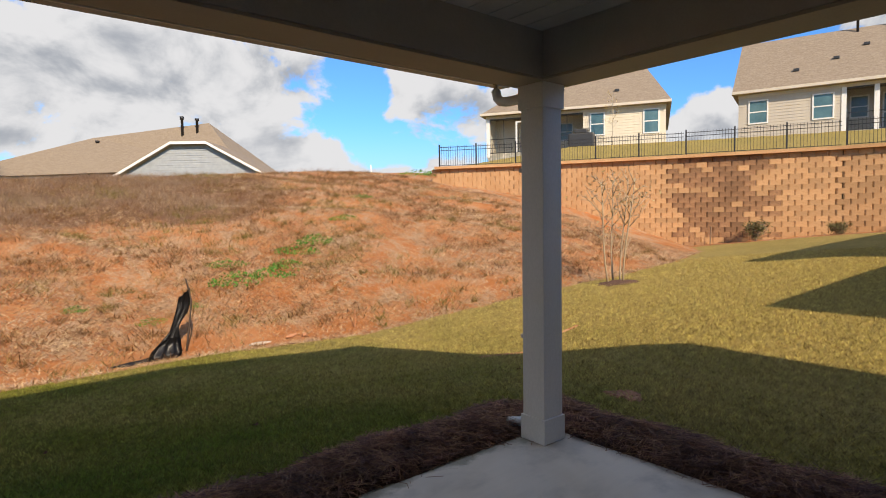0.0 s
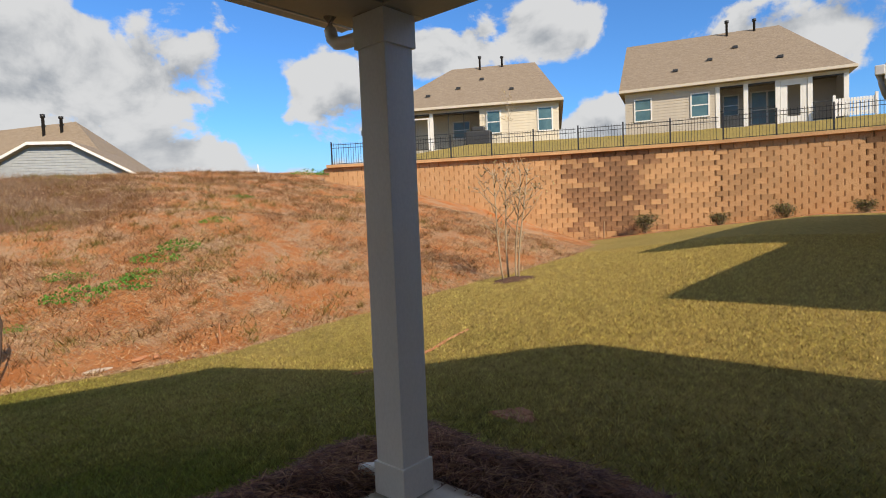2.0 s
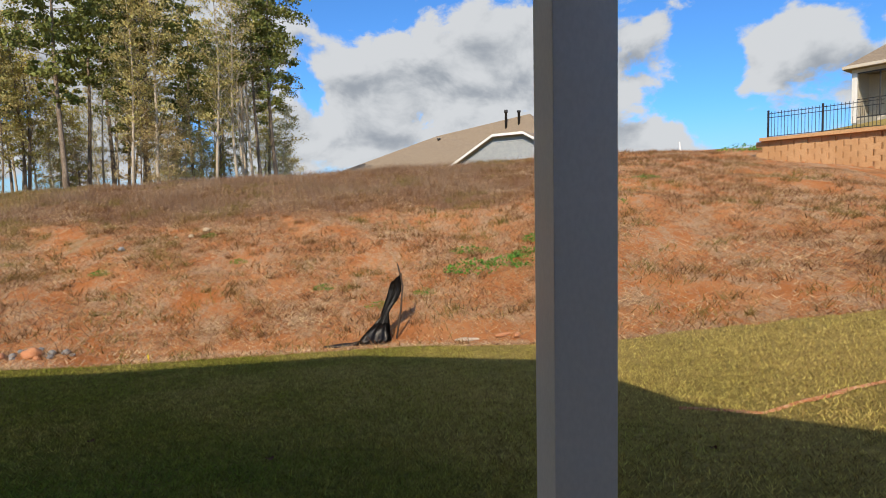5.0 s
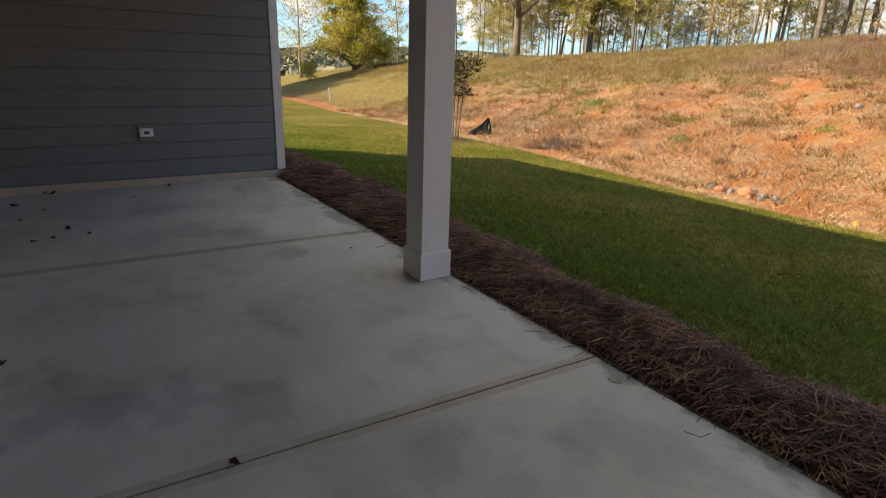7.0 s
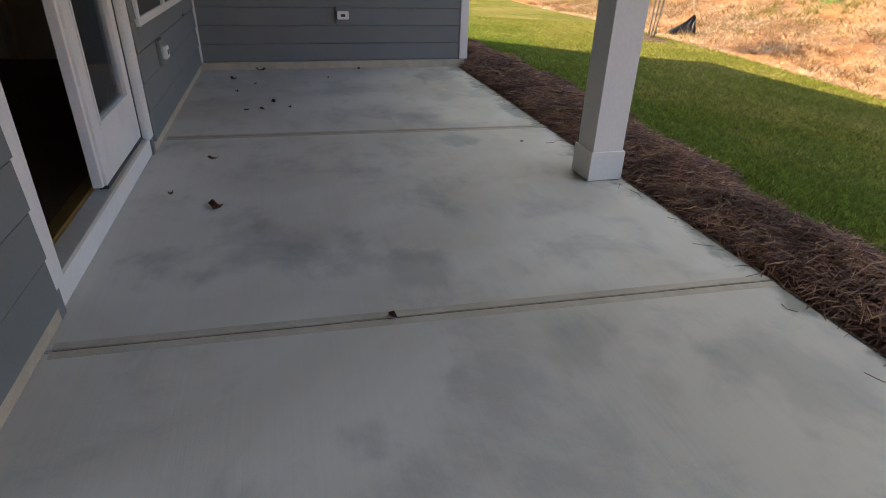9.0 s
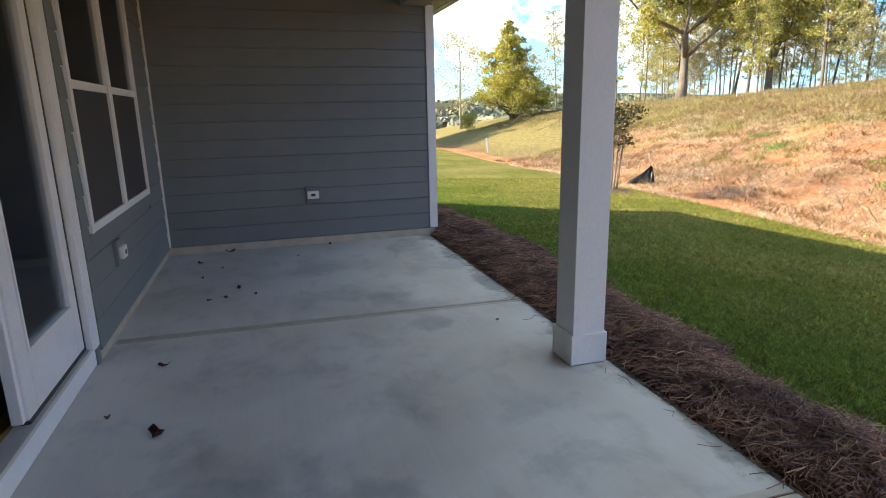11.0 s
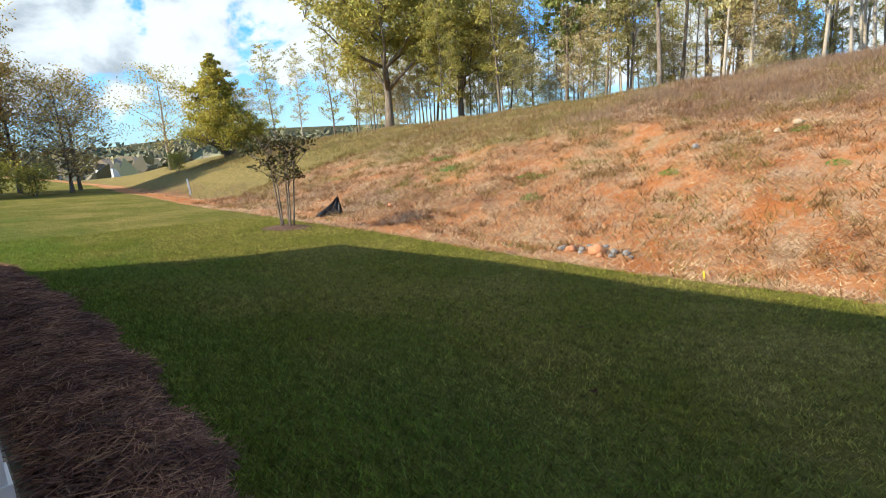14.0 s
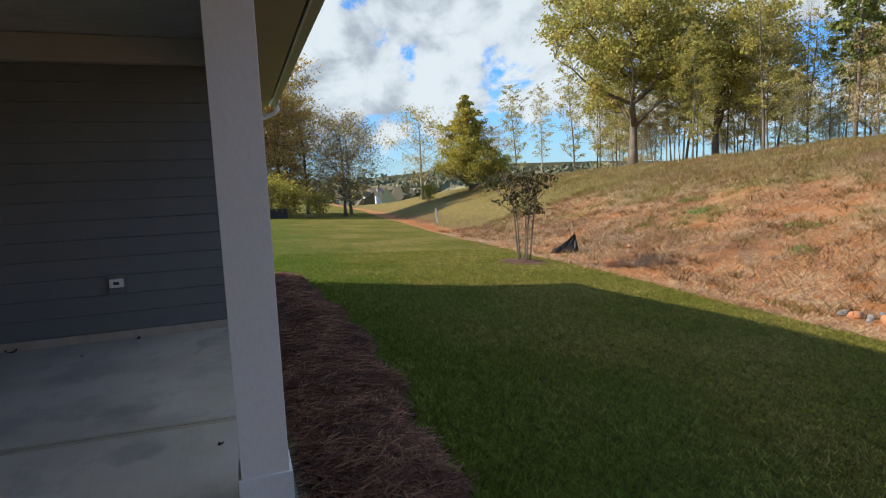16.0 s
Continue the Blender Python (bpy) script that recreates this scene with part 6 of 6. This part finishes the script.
# ---- on the bank ----
def straw_on_bank():
    n = 330000
    x = rng.uniform(-22, 14, n * 2)
    u = rng.random(n * 2) ** 1.5
    y = toe(x) + u * (23.5 - toe(x))
    d = behind_wall(x, y)
    patch = np.sin(x * 1.7 + 2 * np.sin(y * 0.9)) * np.sin(y * 1.3 + x * 0.4) + rng.normal(0, 0.55, n * 2)
    ok = (d < -0.2) & (patch > -0.2) & (rng.random(n * 2) < 0.35 + sstep(0.05, 0.12, (y - toe(x)) / 16))
    x, y, u = x[ok][:n], y[ok][:n], u[ok][:n]
    p = np.stack([x, y, ground_z(x, y)], 1)
    tagged(tri_blades(p, 0.055, 0.0065, 2.3, M["straw"], "straw_mulch"), "flattened dry straw scattered over the clay bank", "straw", kind="stuff")
    n = 210000
    x = rng.uniform(-40, 11, n * 3)
    s = rng.random(n * 3)
    y = toe(x) + s * (23.2 - toe(x))
    band = sstep(0.42, 0.68, s) * (1 - 0.9 * sstep(1, 6, x)) * (1 - 0.93 * sstep(11, 14, -x + 2 * s))
    low = 0.16 * np.exp(-((s - 0.12) / 0.07) ** 2) * sstep(4.5, 6, -x)
    clump = 0.5 + 0.5 * np.sin(x * 1.1 + 1.5 * np.sin(y * 0.7)) * np.sin(y * 0.9 - x * 0.3)
    ok = (rng.random(n * 3) < (band + low) * (0.15 + 0.85 * clump ** 1.6)) & (behind_wall(x, y) < -0.3)
    x, y = x[ok][:n], y[ok][:n]
    p = np.stack([x, y, ground_z(x, y) - 0.01], 1)
    tagged(tri_blades(p, 0.22, 0.0055, 0.7, M["purple_grass"], "scrub_grass"), "tall dry purple-brown grass on the upper bank", "grass", kind="stuff")
    n = 110000
    x = rng.uniform(-48, 14, n * 2)
    s = rng.random(n * 2)
    y = toe(x) + s * (25 - toe(x))
    keep = np.maximum(sstep(0.97, 1.04, s), sstep(11, 14, -x + 2 * s) * 0.9 * sstep(0.30, 0.55, s))
    ok = (rng.random(n * 2) < keep) & (behind_wall(x, y) < -0.3)
    x, y = x[ok][:n], y[ok][:n]
    p = np.stack([x, y, ground_z(x, y) - 0.01], 1)
    nc = 2600
    cx = rng.uniform(-24, 13, nc)
    cs = rng.random(nc) ** 0.9
    cy = toe(cx) + 0.15 + cs * (22.5 - toe(cx))
    per = 34
    rad = rng.uniform(0.05, 0.28, nc)
    bx = np.repeat(cx, per) + rng.normal(size=nc * per) * np.repeat(rad, per)
    by = np.repeat(cy, per) + rng.normal(size=nc * per) * np.repeat(rad, per) * 0.6
    ok = (by > toe(bx) + 0.05) & (behind_wall(bx, by) < -0.3)
    bx, by = bx[ok], by[ok]
    q = np.stack([bx, by, ground_z(bx, by) - 0.01], 1)
    tagged(tri_blades(q, 0.13, 0.008, 0.9, M["tuft"], "bank_tufts"), "brown and olive weed tufts dotted over the clay bank", "weeds", kind="stuff")
    tagged(tri_blades(p, 0.16, 0.010, 0.75, M["bank_grass"], "bank_grass"), "long yellow-green grass along the crest of the bank", "grass", kind="stuff")


straw_on_bank()


def weed(size, seed, tall=0.6):
    n = 420
    rr = size * np.sqrt(rng.random(n))
    a = rng.random(n) * 2 * math.pi
    p = np.stack([rr * np.cos(a) * (1 + 0.5 * math.sin(seed)), rr * np.sin(a), size * tall * rng.random(n) * (1 - rr / size * 0.7)], 1)
    return leaf_soup(p, 0.055, "weed", M["green_weed"])


WEEDS = [(1.5, 9.8, 0.40), (2.35, 9.6, 0.36), (3.3, 10.5, 0.34), (3.9, 10.7, 0.34), (5.4, 11.8, 0.26), (0.5, 9.5, 0.16), (2.75, 9.9, 0.3), (1.7, 10.9, 0.26), (-0.4, 9.0, 0.16), (-3.5, 11.5, 0.15), (-8.5, 9.5, 0.18),
         (-9.4, 10.6, 0.2), (-6.3, 11.2, 0.16), (-12.5, 11.0, 0.22), (7.5, 14.2, 0.2), (-4.6, 13.4, 0.15), (-1.5, 9.9, 0.16), (15.2, 21.2, 0.5), (16.3, 20.8, 0.5), (-14.0, 12.2, 0.25)]
weeds = [weed(1.0, k) for k in range(3)]
for k, (x, y, sc) in enumerate(WEEDS):
    ob = new("weed")
    new("foliage", weeds[k % 3]).parent = ob
    ob.matrix_basis = pose(x, y, gz(x, y) - 0.02, 0, 0, k * 50) @ Matrix.Scale(sc * 1.45, 4)
    tagged(ob, "low bright green weed clump on the clay bank", "weed", "green weeds")


def boulder(size, seed, mt):
    bm = bmesh.new()
    bmesh.ops.create_icosphere(bm, subdivisions=3, radius=1)
    for v in bm.verts:
        q = v.co * 1.4 + Vector((seed * 3.1, seed, 0))
        v.co *= 1 + 0.28 * noise.noise(q) + 0.10 * noise.noise(q * 3)
        v.co = Vector((v.co.x * size, v.co.y * size * 0.85, max(v.co.z, -0.5) * size * 0.72))
    for f in bm.faces:
        f.smooth = True
    return mesh_of("rock", bm, mt)


ROCKS = [(-6.0, 8.15, 0.21, 1), (-6.65, 8.0, 0.14, 1), (-5.65, 8.3, 0.11, 0), (-6.25, 8.35, 0.12, 0), (-6.45, 8.15, 0.09, 0), (-6.9, 7.95, 0.10, 0), (-5.5, 8.05, 0.09, 0), (-5.75, 7.95, 0.08, 1), (-6.3, 7.95, 0.07, 0), (-6.75, 8.2, 0.08, 0),
         (-7.0, 8.15, 0.07, 0), (-5.35, 8.35, 0.12, 0), (-5.1, 8.2, 0.07, 0), (-6.1, 8.55, 0.09, 0), (-6.5, 8.45, 0.08, 0), (-5.1, 13.5, 0.09, 2), (-4.8, 13.8, 0.11, 2), (-5.5, 13.6, 0.06, 2), (-6.3, 12.3, 0.09, 0), (-11.8, 8.2, 0.08, 1), (-9.4, 7.9, 0.06, 1), (-13.6, 7.6, 0.07, 0)]
shapes = {}
for k, (x, y, s, c) in enumerate(ROCKS):
    if k < 15:
        x, y, s = -5.85 + (x + 6.1) * 0.62, 7.66 + (y - 8.15) * 0.9, s * 0.66
    key = (k % 4, c)
    if key not in shapes:
        shapes[key] = boulder(1.0, k % 4 + 1, (M["stone"], M["clay_stone"], M["stake"])[c])
    ob = new("rock", shapes[key])
    ob.matrix_basis = pose(x, y, gz(x, y) + s * 0.25, 0, 0, k * 77) @ Matrix.Scale(s, 4)
    tagged(ob, ("grey rounded rock at the foot of the bank", "orange clay-stained rock at the foot of the bank", "pale tan rock on the upper bank")[c], "rock", "rocks")


def fabric(bm, spine, widths, seed, slant=0.0):
    """A crumpled sheet hung along a spine."""
    r2 = random.Random(seed)
    rows = []
    for i, ((x, y, z), w) in enumerate(zip(spine, widths)):
        row = []
        for k in range(9):
            u = k / 8 - 0.5
            z += slant / 8 if i == len(widths) - 1 else 0.0
            row.append(bm.verts.new((x + u * w, y + 0.10 * w * math.sin(k * 1.9 + z * 7) + r2.uniform(-0.02, 0.02), z + 0.04 * w * math.sin(k * 2.3 + seed))))
        rows.append(row)
    for a, b in zip(rows, rows[1:]):
        for k in range(8):
            f = bm.faces.new((a[k], a[k + 1], b[k + 1], b[k]))
            f.smooth = True
    bmesh.ops.solidify(bm, geom=bm.faces[:], thickness=0.006)


def torn_silt_fence(x, y):
    """A leaning stake with a torn sheet that is pinched in the middle and spreads over the ground."""
    sf = thing("silt_fence", "torn black silt fence fabric on a leaning stake", "silt fence", at=(x, y, gz(x, y)))
    bm = bmesh.new()
    rows = ((-0.26, 0.0, 0.58), (-0.22, 0.13, 0.46), (-0.15, 0.27, 0.31), (-0.08, 0.42, 0.15), (-0.07, 0.50, 0.13), (-0.02, 0.60, 0.16), (0.05, 0.72, 0.21), (0.10, 0.84, 0.22), (0.125, 0.95, 0.20))
    fabric(bm, [(a, 0.05 + 0.12 * h, h) for a, h, w in rows], [w for a, h, w in rows], 5, 0.17)
    part("fabric", bm, M["black_fabric"], sf, "crumpled black fabric")
    bm = bmesh.new()
    fabric(bm, [(-0.30, -0.14, 0.015), (-0.24, -0.05, 0.09), (-0.20, 0.0, 0.20), (-0.12, 0.03, 0.33)], [0.50, 0.46, 0.34, 0.18], 8)
    part("fold", bm, M["black_fabric"], sf)
    bm = bmesh.new()
    tail = ((-0.45, 0.09), (-0.62, 0.05), (-0.80, 0.06), (-0.95, 0.04), (-1.08, 0.015))
    rows = []
    for k, (a, h) in enumerate(tail):
        g0 = gz(x + a, y - 0.05) - gz(x, y)
        rows.append([bm.verts.new((a, -0.10 + 0.05 * math.sin(k * 2), g0 + 0.012)), bm.verts.new((a, -0.03 + 0.04 * math.sin(k * 2), g0 + 0.012 + h)), bm.verts.new((a, 0.06, g0 + 0.014))])
    for p, q in zip(rows, rows[1:]):
        for k in range(2):
            bm.faces.new((p[k], p[k + 1], q[k + 1], q[k])).smooth = True
    bmesh.ops.solidify(bm, geom=bm.faces[:], thickness=0.006)
    part("tail", bm, M["black_fabric"], sf, "strip of fabric trailing along the ground")
    bm = bmesh.new()
    tube(bm, [(0.10, 0.14, -0.05), (0.20, 0.17, 0.55), (0.235, 0.18, 0.92), (0.20, 0.17, 1.10), (0.155, 0.16, 1.30)], [0.017, 0.017, 0.017, 0.016, 0.012], 6)
    part("stake", bm, M["dark_wood"], sf, "dark wooden stake")


torn_silt_fence(-0.26, 7.58)
heap = thing("silt_fence", "collapsed black silt fence fabric by a thin stake", "silt fence", at=(-12.9, 7.3, gz(-12.9, 7.3)), turn=52)
hb = bmesh.new()
fabric(hb, [(-0.18, -0.22, 0.0), (-0.12, -0.10, 0.12), (0.0, 0.0, 0.24), (0.10, 0.07, 0.38), (0.16, 0.10, 0.50), (0.18, 0.10, 0.56)], [0.95, 0.80, 0.55, 0.30, 0.14, 0.04], 4)
part("fabric", hb, M["black_fabric"], heap, "crumpled black fabric")
hb = bmesh.new()
fabric(hb, [(0.16, -0.10, 0.0), (0.18, 0.0, 0.15), (0.19, 0.06, 0.34), (0.18, 0.09, 0.52)], [0.34, 0.26, 0.14, 0.04], 9)
part("fold", hb, M["black_fabric"], heap)
hb = bmesh.new()
tube(hb, [(0.20, 0.12, -0.05), (0.17, 0.12, 0.5), (0.06, 0.12, 0.95)], 0.016, 6)
part("stake", hb, M["stake"], heap, "wooden stake")
heap.scale = (0.72, 0.72, 0.8)
sf = thing("silt_fence", "low black silt fence at the far end of the lawn", "silt fence")
for k in range(3):
    x0, y0 = -37.5 - 0.2 * k, -0.6 + k * 1.1
    b = boxes((-0.01, 0.01, 0, 1.1, 0, 0.62 - 0.05 * (k % 2)))
    ob = part("fabric", b, M["black_fabric"], sf)
    ob.matrix_basis = pose(x0, y0, gz(x0, y0) - 0.05)
    ob = part("post", boxes((-0.02, 0.02, -0.02, 0.02, -0.1, 0.8)), M["stake"], sf)
    ob.matrix_basis = pose(x0 + 0.04, y0, gz(x0, y0))


def survey_stake(x, y, h, mt, label, w=0.018):
    ob = whole("stake", boxes((-w, w, -0.008, 0.008, -0.1, h), bev=0.002), mt, label, "stake", "marker stakes")
    ob.matrix_basis = pose(x, y, gz(x, y), 4, 3, x * 40)


survey_stake(2.62, 6.68, 0.36, M["clay_stone"], "thin orange marker stake at the lawn's edge", 0.012)
survey_stake(-3.87, 7.1, 0.11, M["yellow"], "small yellow marker flag at the lawn's edge", 0.011)
survey_stake(-10.3, 7.8, 0.28, M["stake"], "short wooden stake at the foot of the bank")
survey_stake(19.6, 7.9, 0.7, M["stake"], "wooden stake at the foot of the block wall", 0.03)
survey_stake(-24.0, 20.5, 0.9, M["trim"], "white marker post on the crest of the bank", 0.05)
survey_stake(13.3, 22.6, 0.42, M["trim"], "white marker post on the crest of the bank", 0.03)
survey_stake(-29.0, 9.5, 0.8, M["trim"], "pale marker post on the far bank", 0.04)
for k, (x, y, l) in enumerate(((0.97, 7.2, 0.2), (1.55, 7.15, 0.16), (1.75, 7.05, 0.1))):
    slab = (shapes[(2, 0)] if (2, 0) in shapes else list(shapes.values())[0]).copy()
    slab.materials[0] = M["clay_stone"] if k else M["pale_stone"]
    ob = new("rock", slab)
    ob.matrix_basis = pose(x, y, gz(x, y) + 0.02, 0, 0, k * 30) @ Matrix.Diagonal((l, 0.055, 0.05, 1))
    tagged(ob, "flat pale stone at the edge of the lawn", "rock", "rocks")


def clay_patch(x, y, sx, sy, mt, label):
    bm = bmesh.new()
    n = 28
    rows = []
    for q, up in ((1.0, 0.004), (0.75, 0.022), (0.45, 0.014)):
        row = []
        for k in range(n):
            a = 2 * math.pi * k / n
            w = q * (1 + 0.22 * math.sin(a * 3 + x) + 0.12 * math.sin(a * 7) + 0.10 * math.sin(a * 11 + q * 5))
            px, py = x + sx * w * math.cos(a), y + sy * w * math.sin(a)
            row.append(bm.verts.new((px, py, gz(px, py) + up + 0.010 * noise.noise(Vector((px, py, 0)) * 25))))
        rows.append(row)
    top = bm.verts.new((x, y, gz(x, y) + 0.012))
    for k in range(n):
        j = (k + 1) % n
        for o, i in zip(rows, rows[1:]):
            bm.faces.new((o[k], o[j], i[j], i[k]))
        bm.faces.new((rows[-1][k], rows[-1][j], top))
    whole("clay_patch", bm, mt, label, "ground patch", kind="structure")


def clay_strip(path, wide):
    """A narrow washed-out rill of bare clay winding through the lawn."""
    bm = bmesh.new()
    last = None
    for i, (p, q) in enumerate(zip(path, path[1:])):
        steps = 14
        for k in range(steps if i < len(path) - 2 else steps + 1):
            c = Vector(p).lerp(Vector(q), k / steps)
            d = (Vector(q) - Vector(p)).normalized()
            c += Vector((-d.y, d.x)) * 0.05 * noise.noise(Vector((c.x * 4, c.y * 4, 3)))
            w = wide * (0.55 + 0.9 * abs(noise.noise(Vector((c.x * 7, c.y * 7, 1)))))
            a, b = c + Vector((-d.y, d.x)) * w, c - Vector((-d.y, d.x)) * w
            row = [bm.verts.new((v.x, v.y, gz(v.x, v.y) + up)) for v, up in ((a, 0.004), (c, 0.016), (b, 0.004))]
            if last:
                bm.faces.new((last[0], last[1], row[1], row[0]))
                bm.faces.new((last[1], last[2], row[2], row[1]))
            last = row
    bmesh.ops.recalc_face_normals(bm, faces=bm.faces[:])
    whole("clay_strip", bm, M["clay"], "narrow strip of bare red clay in the lawn", "ground patch", kind="structure")


clay_patch(1.52, 0.12, 0.13, 0.17, M["dark_clay"], "bare dark reddish-brown patch in the lawn")
clay_strip([(1.95, 2.52), (2.45, 2.22), (2.97, 2.30), (3.75, 2.36)], 0.05)


def vinyl_fence():
    vf = thing("vinyl_fence", "short white vinyl picket fence beside the greige house", "fence", at=(32.7, 1.6, gz(32.7, 1.6)), turn=-72)
    for k in range(13):
        part("picket", boxes((k * 0.125 - 0.045, k * 0.125 + 0.045, -0.012, 0.012, 0.08, 0.95)), M["trim"], vf)
    for z in (0.2, 0.8):
        part("rail", boxes((-0.05, 1.55, 0.014, 0.04, z, z + 0.08)), M["trim"], vf)
    for x in (-0.12, 1.62):
        part("post", boxes((x - 0.06, x + 0.06, -0.06, 0.06, -0.1, 1.12), bev=0.01), M["trim"], vf)


vinyl_fence()


# ---- valley beyond the bank ----
def ground_far(x, y):
    far = math.hypot(x, y)
    z = gz(x, y)
    s = min(max((far - 160) / 240, 0), 1)
    t = min(max((far - 350) / 550, 0), 1)
    if far > 160:
        z = z * max(0.0, 1 - (far - 160) / 200) - 10 * s * s * (3 - 2 * s)
    return z + t * t * (3 - 2 * t) * (24 + 9 * math.sin(x / 130) + 7 * math.sin(y / 90 + x / 300))


def valley():
    pts = []
    r3 = random.Random(77)
    for k in range(15000):
        x, y = polar(r3.uniform(48, 104), 130 + 520 * r3.random() ** 0.8)
        if math.sin(x * 0.03) * math.sin(y * 0.04 + 1) > r3.uniform(-0.5, 0.9):
            continue
        pts.append((x, y, ground_far(x, y) + r3.uniform(0, 7)))
    ob = new("far_woods", leaf_soup(np.array(pts), 2.6, "far_woods", M["far_leaf"]))
    tagged(ob, "distant mixed woods across the valley", "woods", kind="stuff")
    for k in range(16):
        x, y = polar(66 + k * 0.95 + r3.uniform(-0.4, 0.4), r3.uniform(210, 330))
        z = ground_far(x, y)
        hs = thing("house", "distant pale house with a grey roof in the valley", "house", at=(x, y, z), turn=r3.uniform(0, 180), group="valley houses")
        w, d, h = r3.uniform(9, 14), r3.uniform(7, 10), r3.uniform(3, 5.5)
        part("wall", boxes((-w / 2, w / 2, -d / 2, d / 2, -2, h)), M["trim"] if k % 2 else M["greige"], hs)
        bm = bmesh.new()
        prism(bm, [(-d / 2 - 0.5, h), (0, h + 2.6), (d / 2 + 0.5, h)], "x", -w / 2 - 0.5, w / 2 + 0.5)
        part("roof", bm, M["roof"], hs)


valley()
